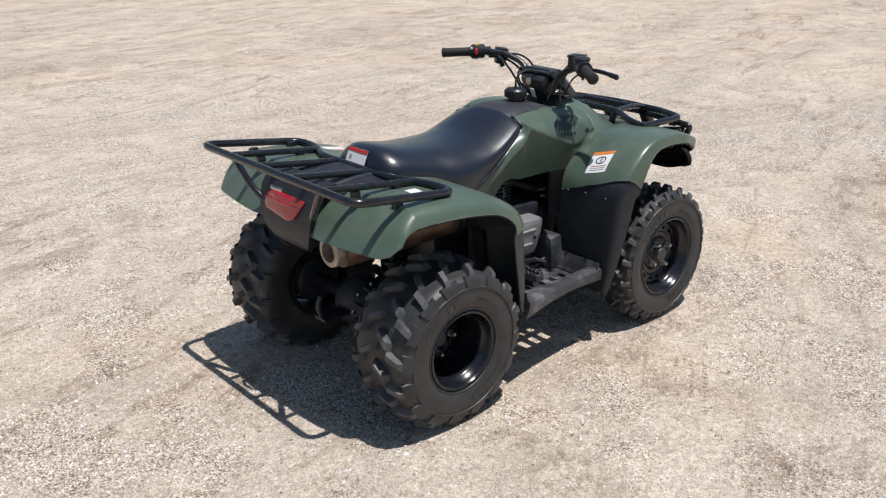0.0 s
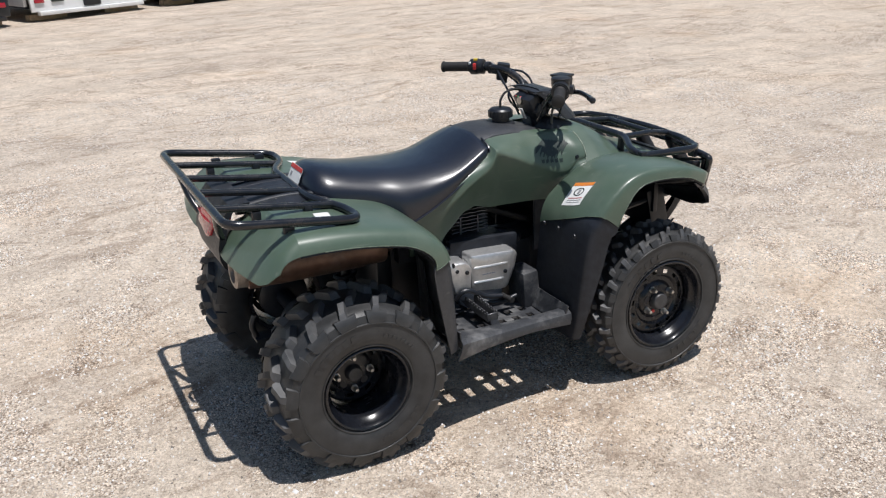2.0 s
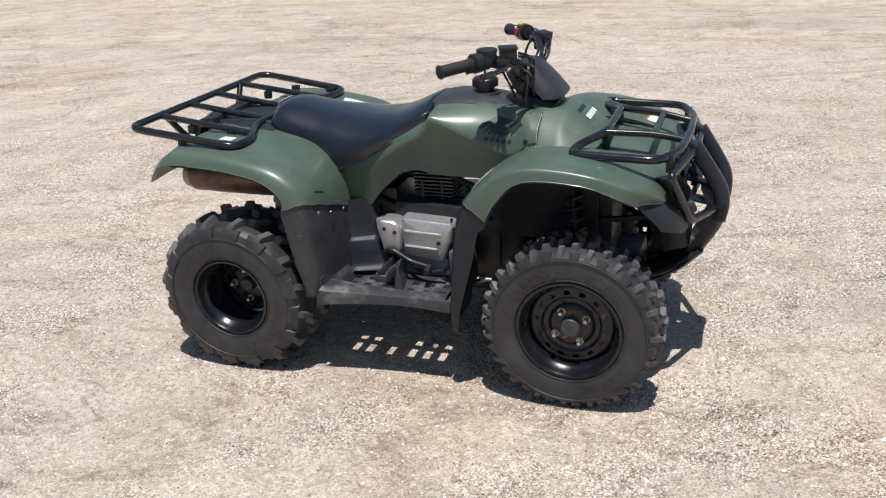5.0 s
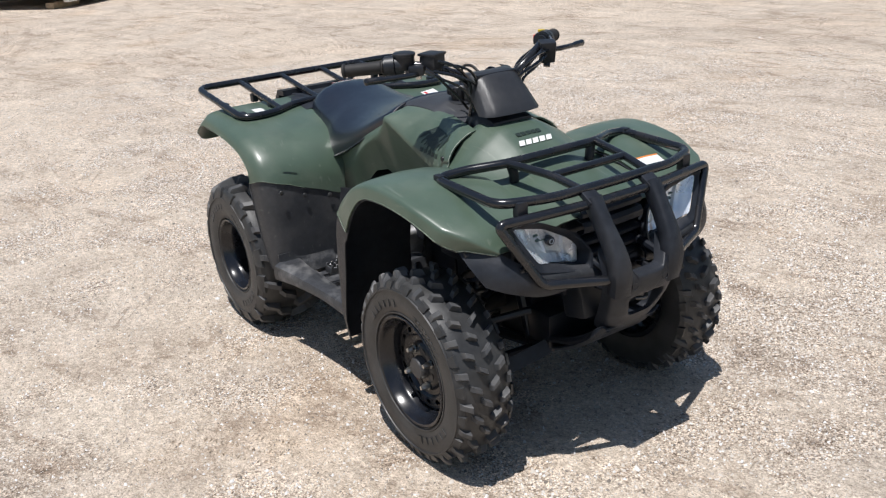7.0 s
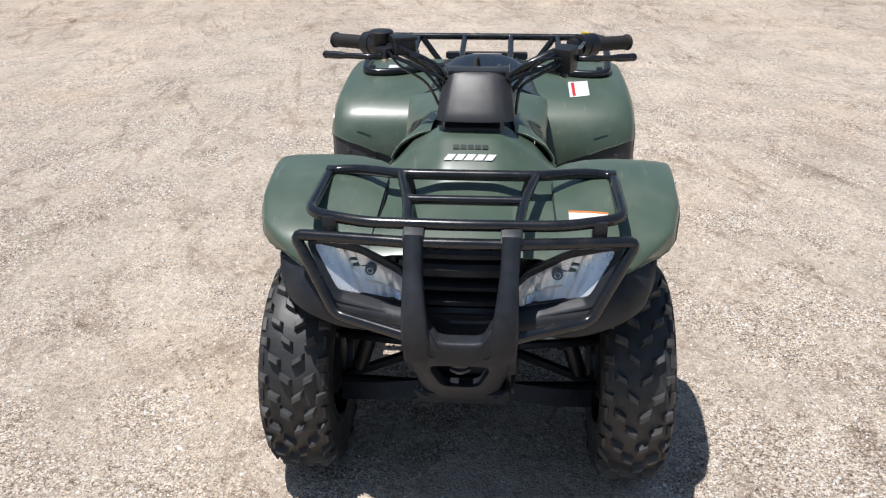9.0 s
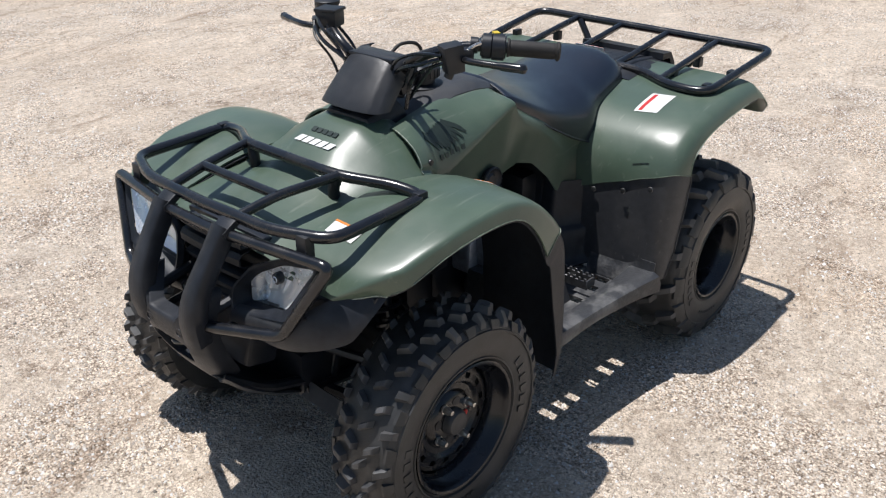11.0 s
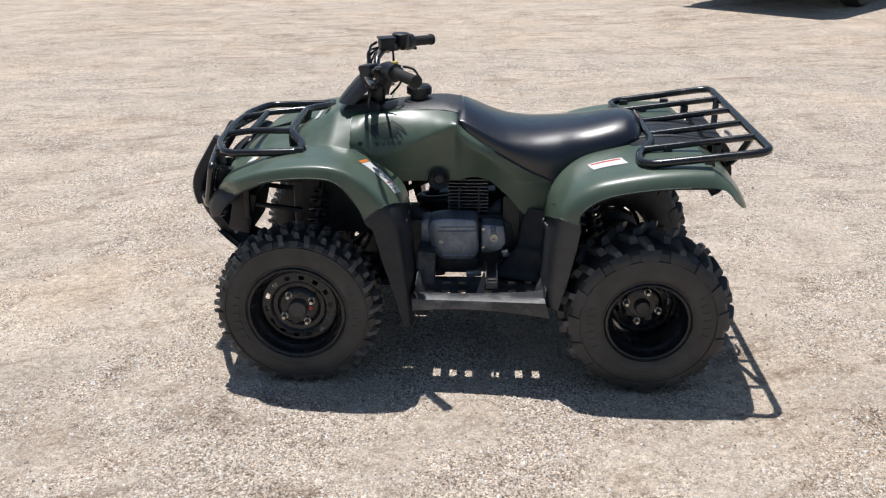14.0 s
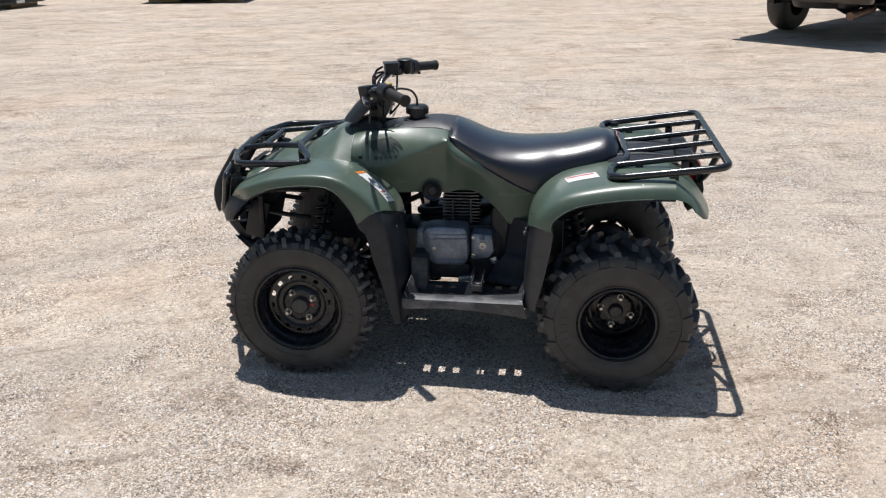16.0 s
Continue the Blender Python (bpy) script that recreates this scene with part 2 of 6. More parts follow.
def curve(pts, n):
    """n points on a smooth curve through the given ones, evenly by index."""
    p = [Vector(q) for q in pts]
    p = [p[0] * 2 - p[1]] + p + [p[-1] * 2 - p[-2]]
    out, m = [], len(p) - 3
    for k in range(n):
        u = k / (n - 1) * m
        i = min(int(u), m - 1)
        t = u - i
        a, b, c, d = p[i : i + 4]
        out.append(0.5 * ((2 * b) + (c - a) * t + (2 * a - 5 * b + 4 * c - d) * t * t + (3 * b - a - 3 * c + d) * t**3))
    return out


def flip(pts, s):
    return [(p[0], p[1] * s, p[2]) for p in pts]


def finish(me, sharp=38):
    bm = bmesh.new()
    bm.from_mesh(me)
    bmesh.ops.recalc_face_normals(bm, faces=bm.faces)
    lim = radians(sharp)
    for e in bm.edges:
        e.smooth = len(e.link_faces) == 2 and e.calc_face_angle(0) < lim
    for f in bm.faces:
        f.smooth = True
    bm.to_mesh(me)
    bm.free()


def part(name, mesh, mat, parent=None, label="", sharp=38):
    me = bpy.data.meshes.new(name)
    me.from_pydata(mesh.v, [], mesh.f)
    me.materials.append(mat)
    finish(me, sharp)
    ob = new(name, me)
    ob.parent = parent
    return tagged(ob, label) if label else ob


# ---- ground ----
# gravel lies in patches: a sum of waves, each (along x, along y, bend, bend along x, bend along y, height)
PATCHES = ((1.9, 0.0, 0.8, 0.0, 1.3, 0.45), (0.0, 2.3, -1.1, 0.9, 0.0, 0.45), (4.1, 4.1, 1.2, 3.3, 0.0, 0.55), (7.3, -3.1, 1.0, 0.0, 5.0, 0.7), (4.7, 7.1, 0.9, 2.1, -4.0, 0.6), (-11.5, 8.4, 1.3, 3.0, 6.5, 0.6), (13.0, 9.0, 1.4, -5.0, 7.0, 0.5))


def patch_wave(x, y):
    return sum(h * np.sin(a * x + b * y + k * np.sin(c * x + d * y)) for a, b, k, c, d, h in PATCHES)


def gravel_material():
    mat = bpy.data.materials.new("gravel_ground")
    mat.use_nodes = True
    nt = mat.node_tree
    n, link = nt.nodes, nt.links.new
    b = n["Principled BSDF"]
    b.inputs["Roughness"].default_value = 0.95
    b.inputs["Specular IOR Level"].default_value = 0.2
    co = n.new("ShaderNodeTexCoord")

    # slow sideways drift that makes wheel marks and drag lines curve
    drift = n.new("ShaderNodeTexNoise")
    drift.inputs["Scale"].default_value = 0.16
    drift.inputs["Detail"].default_value = 1.0
    link(co.outputs["Object"], drift.inputs["Vector"])
    side = n.new("ShaderNodeMath")
    side.operation = "MULTIPLY_ADD"
    side.inputs[1].default_value = 2.4
    side.inputs[2].default_value = -1.2
    link(drift.outputs["Fac"], side.inputs[0])
    shift = n.new("ShaderNodeCombineXYZ")
    link(side.outputs[0], shift.inputs["Y"])
    bent = n.new("ShaderNodeVectorMath")
    bent.operation = "ADD"
    link(co.outputs["Object"], bent.inputs[0])
    link(shift.outputs[0], bent.inputs[1])

    def noise_tex(scale, detail=5, rough=0.6, stretch=None, turn=12):
        t = n.new("ShaderNodeTexNoise")
        t.inputs["Scale"].default_value = scale
        t.inputs["Detail"].default_value = detail
        t.inputs["Roughness"].default_value = rough
        if stretch:
            t.inputs["Distortion"].default_value = 0.9
            m = n.new("ShaderNodeMapping")
            m.vector_type = "TEXTURE"
            m.inputs["Scale"].default_value = [1 / k for k in stretch]
            m.inputs["Rotation"].default_value = (0, 0, radians(turn))
            link(bent.outputs[0], m.inputs["Vector"])
            link(m.outputs[0], t.inputs["Vector"])
        else:
            link(co.outputs["Object"], t.inputs["Vector"])
        return t.outputs["Fac"]

    def ramp(fac, stops):
        r = n.new("ShaderNodeValToRGB")
        r.color_ramp.elements[0].position, r.color_ramp.elements[0].color = stops[0][0], (*stops[0][1], 1)
        r.color_ramp.elements[1].position, r.color_ramp.elements[1].color = stops[-1][0], (*stops[-1][1], 1)
        for p, c in stops[1:-1]:
            e = r.color_ramp.elements.new(p)
            e.color = (*c, 1)
        link(fac, r.inputs["Fac"])
        return r.outputs["Color"]

    def mix(a, c, fac, mode="MIX"):
        m = n.new("ShaderNodeMix")
        m.data_type, m.blend_type = "RGBA", mode
        link(a, m.inputs["A"])
        link(c, m.inputs["B"])
        if isinstance(fac, float):
            m.inputs["Factor"].default_value = fac
        else:
            link(fac, m.inputs["Factor"])
        return m.outputs["Result"]

    sep = n.new("ShaderNodeSeparateXYZ")
    link(co.outputs["Object"], sep.inputs[0])

    def calc(op, a, b):
        m = n.new("ShaderNodeMath")
        m.operation = op
        for k, v in enumerate((a, b)):
            if isinstance(v, (int, float)):
                m.inputs[k].default_value = v
            else:
                link(v, m.inputs[k])
        return m.outputs[0]

    def line(a, b):
        return calc("ADD", calc("MULTIPLY", sep.outputs[0], a), calc("MULTIPLY", sep.outputs[1], b))

    wave = calc("MULTIPLY", calc("SUBTRACT", noise_tex(7.0, 6, 0.7), 0.5), 7.0)
    for fx, fy, k, gx, gy, h in PATCHES:
        bend = calc("MULTIPLY", calc("SINE", line(gx, gy), 0.0), k)
        wave = calc("ADD", wave, calc("MULTIPLY", calc("SINE", calc("ADD", line(fx, fy), bend), 0.0), h))
    stony = n.new("ShaderNodeMapRange")
    stony.inputs["From Min"].default_value = -0.5
    stony.inputs["From Max"].default_value = 1.3
    stony.inputs["To Min"].default_value = 0.26
    link(wave, stony.inputs["Value"])
    base = ramp(noise_tex(0.55, 6, 0.6), [(0.3, (0.575, 0.492, 0.408)), (0.5, (0.632, 0.552, 0.466)), (0.72, (0.595, 0.502, 0.410))])
    worn = ramp(noise_tex(1.0, 5, 0.6, (0.25, 1.4, 1.0)), [(0.35, (0.89, 0.875, 0.86)), (0.6, (1.05, 1.03, 1.0))])
    out = mix(base, worn, 1.0, "MULTIPLY")
    patches = ramp(noise_tex(3.2, 8, 0.72), [(0.34, (0.84, 0.83, 0.83)), (0.5, (1.0, 1.0, 1.0)), (0.66, (1.12, 1.12, 1.13))])
    out = mix(out, patches, 1.0, "MULTIPLY")
    clods = ramp(noise_tex(21, 6, 0.75), [(0.34, (0.84, 0.82, 0.80)), (0.5, (1.0, 1.0, 1.0)), (0.68, (1.12, 1.12, 1.12))])
    out = mix(out, clods, 1.0, "MULTIPLY")
    scuffs = ramp(noise_tex(2.6, 6, 0.7, (0.35, 2.6, 1.0), 17), [(0.57, (1.0, 1.0, 1.0)), (0.65, (0.72, 0.68, 0.65)), (0.74, (0.60, 0.55, 0.52))])
    out = mix(out, scuffs, 0.9, "MULTIPLY")
    ruts = ramp(noise_tex(1.5, 7, 0.75, (0.24, 1.7, 1.0), -9), [(0.56, (1.0, 1.0, 1.0)), (0.63, (0.76, 0.73, 0.71)), (0.70, (0.68, 0.64, 0.62))])
    out = mix(out, ruts, 0.6, "MULTIPLY")
    sandy = ramp(noise_tex(0.9, 4, 0.55), [(0.55, (1.0, 1.0, 1.0)), (0.70, (1.0, 0.955, 0.905))])
    out = mix(out, sandy, 1.0, "MULTIPLY")
    grit = ramp(noise_tex(46, 3, 0.85), [(0.36, (0.74, 0.73, 0.71)), (0.5, (1.0, 1.0, 1.0)), (0.64, (1.20, 1.20, 1.20))])
    out = mix(out, grit, 0.9, "MULTIPLY")
    # thin wandering scrape lines, broken up by patches
    for scale, turn, width, deep, lo in ((0.55, 14, 0.012, 0.76, 0.48), (1.3, -20, 0.013, 0.72, 0.51), (3.1, 70, 0.016, 0.74, 0.52)):
        near = n.new("ShaderNodeMath")
        near.operation = "COMPARE"
        near.inputs[1].default_value = 0.5
        near.inputs[2].default_value = width
        link(noise_tex(scale, 7, 0.62, (0.5, 1.5, 1.0), turn), near.inputs[0])
        keep = n.new("ShaderNodeMapRange")
        keep.inputs["From Min"].default_value = lo
        keep.inputs["From Max"].default_value = lo + 0.10
        link(noise_tex(scale * 2.3, 5, 0.7), keep.inputs["Value"])
        both = n.new("ShaderNodeMath")
        both.operation = "MULTIPLY"
        link(near.outputs[0], both.inputs[0])
        link(keep.outputs[0], both.inputs[1])
        out = mix(out, ramp(both.outputs[0], [(0.0, (1.0, 1.0, 1.0)), (1.0, (deep, deep * 0.96, deep * 0.93))]), 1.0, "MULTIPLY")
    vor = n.new("ShaderNodeTexVoronoi")
    vor.inputs["Scale"].default_value = 150
    link(co.outputs["Object"], vor.inputs["Vector"])
    rocky = stony.outputs[0]
    bits = ramp(vor.outputs["Color"], [(0.06, (0.36, 0.34, 0.32)), (0.22, (0.80, 0.79, 0.78)), (0.60, (1.05, 1.05, 1.06)), (0.94, (1.52, 1.53, 1.55))])
    out = mix(out, bits, rocky, "MULTIPLY")
    # joins between stones darkened: the shade between them is put into the colour
    gap_shade = ramp(vor.outputs["Distance"], [(0.30, (1.06, 1.06, 1.06)), (0.55, (0.94, 0.93, 0.92)), (0.80, (0.46, 0.43, 0.41))])
    out = mix(out, gap_shade, rocky, "MULTIPLY")
    vor2 = n.new("ShaderNodeTexVoronoi")
    vor2.inputs["Scale"].default_value = 270
    link(co.outputs["Object"], vor2.inputs["Vector"])
    bits2 = ramp(vor2.outputs["Color"], [(0.08, (0.42, 0.40, 0.38)), (0.25, (0.87, 0.86, 0.85)), (0.6, (1.05, 1.05, 1.05)), (0.93, (1.50, 1.50, 1.50))])
    out = mix(out, bits2, rocky, "MULTIPLY")
    link(out, b.inputs["Base Color"])
    hsum = n.new("ShaderNodeMath")
    hsum.operation = "MULTIPLY_ADD"
    hsum.inputs[1].default_value = 0.6
    link(vor.outputs["Distance"], hsum.inputs[0])
    link(noise_tex(140, 4), hsum.inputs[2])
    bp = n.new("ShaderNodeBump")
    bp.inputs["Strength"].default_value = 0.9
    bp.inputs["Distance"].default_value = 0.008
    lumps = n.new("ShaderNodeBump")
    lumps.inputs["Strength"].default_value = 0.7
    lumps.inputs["Distance"].default_value = 0.03
    link(noise_tex(14, 6, 0.7), lumps.inputs["Height"])
    link(lumps.outputs[0], bp.inputs["Normal"])
    link(hsum.outputs[0], bp.inputs["Height"])
    link(bp.outputs[0], b.inputs["Normal"])
    return mat


def ground_height(x, y):
    return 0.006 * math.sin(1.3 * x + 0.7 * y) * math.sin(0.9 * y - 0.4 * x) * min(1.0, max(0.0, (math.hypot(x, y) - 1.2) / 2))


GRAVEL = gravel_material()
gm = Mesh()
edges = [-600, -200, -60, -30] + [-20 + 0.5 * k for k in range(81)] + [30, 60, 200, 600]
gn = len(edges)
gm.add([(x, y, ground_height(x, y)) for x in edges for y in edges], [(i * gn + j, (i + 1) * gn + j, (i + 1) * gn + j + 1, i * gn + j + 1) for i in range(gn - 1) for j in range(gn - 1)])
ground = part("ground", gm, GRAVEL)
tagged(ground, "pale tan crushed gravel yard with worn tyre tracks", "ground", kind="structure")


# ---- quad bike ----
quad = new("quad_bike")
quad.location = (0, 0.010, 0)
quad.rotation_euler = (0, 0, -0.0118)
quad.scale = (1, 1, 0.990)
tagged(quad, "olive green utility quad bike with black racks on gravel", "quad bike")

WX_F, WX_R, WZ = 0.560, -0.540, 0.258


def wheel(name, x, s, front, phase, mark):
    """s: +1 left, -1 right; phase: turn of the wheel nuts; mark: turn of the red paint dab, or None."""
    w = new(name)
    w.parent = quad
    w.location = (x, 0, WZ)
    out_y, width, R = (0.468, 0.162, 0.266) if front else (0.500, 0.250, 0.264)
    rim_r = 0.150 if front else 0.126
    mid = out_y - width / 2
    hw = width / 2
    c = (0, s * mid, 0)
    step = R - (0.040 if front else 0.054)  # radius of the moulded ring where the tread ends
    prof = [(hw * 0.80, rim_r - 0.004), (hw * 0.88, rim_r + 0.005), (hw * 0.955, rim_r + 0.020), (hw * 0.99, rim_r + 0.038), (hw, (rim_r + step) / 2 + 0.012), (hw * 0.99, step - 0.004), (hw * 0.975, step + 0.006), (hw * 0.93, R - 0.030), (hw * 0.86, R - 0.0220), (hw * 0.70, R - 0.0165), (hw * 0.42, R - 0.0140), (0, R - 0.0130)]
    prof = prof + [(-a, r) for a, r in prof[-2::-1]]
    tm = Mesh().turned(prof, c, "y", 72, sign=s)
    for rr, aa, up in ((rim_r + 0.013, hw * 0.925, 0.0030), (step, hw * 0.985, 0.0036)):
        tm.turned([(aa - 0.003, rr - 0.0042), (aa + up, rr - 0.0018), (aa + up, rr + 0.0018), (aa - 0.004, rr + 0.0045)], c, "y", 72, sign=s)
    rnd = random.Random(7)
    tr = Mesh()

    def ground_r(a):
        edge = abs(a) / hw
        return R - 0.0095 - 0.030 * max(0, edge - 0.66) ** 1.6 / 0.34**1.6

    def lug(th, foot, h):
        """foot: corners (metres along the tread, across)."""
        rings = []
        mx = sum(q[0] for q in foot) / len(foot)
        my = sum(q[1] for q in foot) / len(foot)
        for hh, k in ((-0.008, 1.20), (h * 0.80, 0.88), (h, 0.70)):
            ring = []
            for along, a in foot:
                aa = my + (a - my) * k
                t = th + (mx + (along - mx) * k) / R
                r = ground_r(aa) + hh
                ring.append(Vector(c) + Vector((r * math.cos(t), s * aa, r * math.sin(t))))
            rings.append(ring)
        n = len(foot)
        tr.add([p for ring in rings for p in ring], [tuple(range(2 * n, 3 * n))] + [(j * n + i, j * n + (i + 1) % n, (j + 1) * n + (i + 1) % n, (j + 1) * n + i) for j in (0, 1) for i in range(n)])

    def shoulder(th, half, lift, side):
        """A pad that wraps from the tread down to the moulded ring."""
        rows = []
        for r, a in ((R - 0.017, hw * 0.90), (R - 0.026, hw * 0.955), ((R - 0.026 + step) / 2, hw * 0.985), (step + 0.003, hw * 0.995)):
            k = 1.0 if r > step + 0.012 else 0.86
            rows.append([(r, a - 0.006, -half * k * 1.12), (r, a + lift, -half * k), (r, a + lift, half * k), (r, a - 0.006, half * k * 1.12)])
        rings = [[Vector(c) + Vector((r * math.cos(th + d / R), s * a * side, r * math.sin(th + d / R))) for r, a, d in row] for row in rows]
        tm.loft(rings, True, True)

    def block(th, a, la, lw, skew, h):
        sg = 1 if a >= 0 else -1
        j = [rnd.uniform(-0.0012, 0.0012) for _ in range(4)]
        lug(th, [(-la - skew * sg + j[0], a - lw), (la - skew * sg + j[1], a - lw), (la + skew * sg + j[2], a + lw), (-la + skew * sg + j[3], a + lw)], h)

    count = 19 if front else 16
    p = math.tau / count
    for k in range(count):
        th = p * k + (0.1 if s > 0 else 0.0)
        for side, off in ((1, 0.0), (-1, 0.5)):
            if front:
                block(th + (off + 0.05) * p, side * 0.17 * hw, 0.0078, 0.0125, 0.0080, 0.0125)
                block(th + (off + 0.55) * p, side * 0.50 * hw, 0.0078, 0.0125, 0.0070, 0.0125)
                block(th + (off + 0.05) * p, side * 0.83 * hw, 0.0100, 0.0105, 0.0030, 0.0110)
                shoulder(th + (off + 0.55) * p, 0.0150, 0.0016, side)
            else:
                block(th + (off + 0.05) * p, side * 0.25 * hw, 0.0120, 0.0270, 0.0160, 0.0185)
                block(th + (off + 0.55) * p, side * 0.70 * hw, 0.0125, 0.0290, 0.0110, 0.0180)
                shoulder(th + (off + 0.62) * p, 0.0330, 0.0016, side)
    tagged(part("tread", tr, TREAD, w, "worn rubber tread blocks", 26), kind="stuff")
    part("tyre", tm, RUBBER, w, "dusty knobbly black rubber tyre", 30)
    # raised marks on the outer sidewall, plain bars
    first = 2.55 if s < 0 else 0.25
    for start, n, tall in ((first, 6, 0.020), (first - 1.30, 8, 0.009), (first + math.pi, 6, 0.020)):
        for k in range(n):
            t = start - k * (0.150 if tall > 0.01 else 0.085)
            r0 = rim_r + (0.030 if front else 0.042)
            r1 = r0 + tall
            half = 0.040 if tall > 0.01 else 0.024
            q = [Vector(c) + Vector((r * math.cos(u), s * (hw * 0.997), r * math.sin(u))) for r, u in ((r0, t - half), (r1, t - half), (r1, t + half), (r0, t + half))]
            part("sidewall_mark", Mesh().plate(q, (0, s * 0.0018, 0)), RUBBER, w)
    # steel rim: rolled lip, drop centre, dished disc with a ring of vents
    o = hw * 0.90
    disc = o - (0.046 if front else 0.125)
    rm = Mesh().turned([(o - 0.010, rim_r - 0.004), (o - 0.002, rim_r + 0.004), (o + 0.003, rim_r + 0.005), (o + 0.005, rim_r + 0.002), (o + 0.003, rim_r - 0.003), (o - 0.006, rim_r - 0.008), (o - 0.018, rim_r - 0.010), (o - 0.026, rim_r - 0.018), (o - 0.034, rim_r - 0.022), (o - 0.060, rim_r - 0.024), (-o, rim_r - 0.010), (-o, rim_r + 0.004)], c, "y", 64, sign=s)
    ri = rim_r - 0.023
    rm.turned([(disc - 0.014, ri), (disc - 0.002, ri - 0.003), (disc + 0.002, ri - 0.010), (disc + 0.001, ri - 0.017)], c, "y", 64, sign=s)
    r_out, r_in = ri - 0.017, ri - 0.030
    holes = 14 if front else 8
    for k in range(holes):
        a0 = math.tau * k / holes
        rm.turned([(disc + 0.001, r_out), (disc + 0.003, r_in)], c, "y", 3, a0, a0 + math.tau / holes * 0.62, sign=s)
    rm.turned([(disc + 0.003, r_in), (disc + 0.004, r_in - 0.006), (disc - 0.004, r_in - 0.014), (disc - 0.005, 0.070), (disc + 0.004, 0.062), (disc + 0.008, 0.054), (disc + 0.009, 0.036), (disc + 0.009, 0.0)], c, "y", 64, sign=s)
    part("rim", rm, RIM, w, "black painted steel rim")
    hr = 0.030 if front else 0.024
    hub = Mesh().turned([(disc + 0.006, hr + 0.004), (disc + 0.010, hr + 0.002), (disc + 0.022, hr), (disc + 0.027, hr - 0.004), (disc + 0.028, hr * 0.5), (disc + 0.028, 0.0)], c, "y", 24, sign=s)
    part("hub_cap", hub, HUB, w, "worn grey-black hub cap")
    for k in range(4):
        t = math.tau * k / 4 + phase
        q = Vector(c) + Vector((0.053 * math.cos(t), s * (disc + 0.008), 0.053 * math.sin(t)))
        nut = Mesh().turned([(0.0, 0.0120), (0.004, 0.0118), (0.004, 0.0095), (0.014, 0.0092), (0.018, 0.0065), (0.024, 0.0058), (0.025, 0.0)], q, "y", 6, sign=s)
        part("wheel_nut", nut, STEEL, w, "bright steel wheel nut")
        t += math.pi / 4
        slot = [Vector(c) + Vector(((0.047 + 0.010 * math.sin(u)) * math.cos(t + 0.25 * math.cos(u)), s * (disc + 0.0085), (0.047 + 0.010 * math.sin(u)) * math.sin(t + 0.25 * math.cos(u)))) for u in (math.tau * q2 / 14 for q2 in range(14))]
        part("disc_slot", Mesh().plate(slot, (0, s * 0.0012, 0)), FRAMEM, w)
    if mark is not None:
        q = Vector(c) + Vector((0.040 * math.cos(mark), s * (disc + 0.010), 0.040 * math.sin(mark)))
        part("paint_dab", Mesh().turned([(0.0, 0.007), (0.003, 0.006), (0.004, 0.0)], q, "y", 9, sign=s), REDP, w, "red paint dab")
    drum = Mesh().turned([(-0.02, 0.0), (-0.02, 0.085), (-0.085, 0.088), (-0.095, 0.07), (-0.095, 0.0)], (0, s * (mid + disc), 0), "y", 32, sign=s)
    part("brake_drum", drum, FRAMEM, w)
    return w


wheel("front_wheel", WX_F, -1, True, 0.54, -2.05)
wheel("rear_wheel", WX_R, -1, False, 0.02, None)
wheel("front_wheel", WX_F, 1, True, 1.03, 3.10)
wheel("rear_wheel", WX_R, 1, False, 0.26, None)


# ---- bodywork ----
def lerp_rows(table, x):
    """Rows (x, a, b, ...) read at x."""
    xs = [r[0] for r in table]
    return [float(np.interp(x, xs, [r[k] for r in table])) for k in range(1, len(table[0]))]


PROFILE = ((0.0, 1.0), (0.12, 0.5), (0.28, 0.15), (0.5, 0.0), (0.66, 0.012), (0.79, 0.045), (0.88, 0.09), (0.93, 0.135), (0.958, 0.185), (0.974, 0.27), (0.984, 0.44), (0.992, 0.70), (1.0, 1.0))


SHARP = ((0.0, 1.0), (0.12, 0.5), (0.28, 0.15), (0.5, 0.0), (0.66, 0.01), (0.79, 0.05), (0.88, 0.12), (0.935, 0.24), (0.968, 0.45), (0.99, 0.74), (1.0, 1.0))


def fender(ridge, lips, s, n, split, sink=0.0, upper=True, profile=PROFILE):
    """Grid across a wheel arch and its flap. ridge: (x, z) along; lips: (share of the way, outer y, lip drop, inner y, inner drop);
    split: heights of the seam at the inner and outer edge; upper: the part above the seam or the flap below it."""
    rid = curve([(x, 0, z) for x, z in ridge], 160)
    way = 1 if rid[-1].x > rid[0].x else -1
    rows = []
    for i in range(n):
        row = []
        for f, k in profile:
            target = split[0] + (split[1] - split[0]) * f
            cut = next((q for q in range(60, 160) if rid[q].z < target), 159)
            u = cut * i / (n - 1) if upper else cut - 4 + (162 - cut) * i / (n - 1)
            q = min(int(u), 158)
            p = rid[q].lerp(rid[q + 1], u - q)
            d = (rid[min(159, q + 2)] - rid[max(0, q - 2)]).normalized()
            nrm = Vector((-d.z, 0, d.x)) * way
            yo, drop, yi, idrop = lerp_rows(lips, u / 159)
            y = yi + (yo - yi) * f
            dd = k * (drop if f >= 0.5 else idrop)
            row.append(p - nrm * (dd + sink) + Vector((0, s * (y - sink * 0.5), 0)))
        rows.append(row)
    return rows


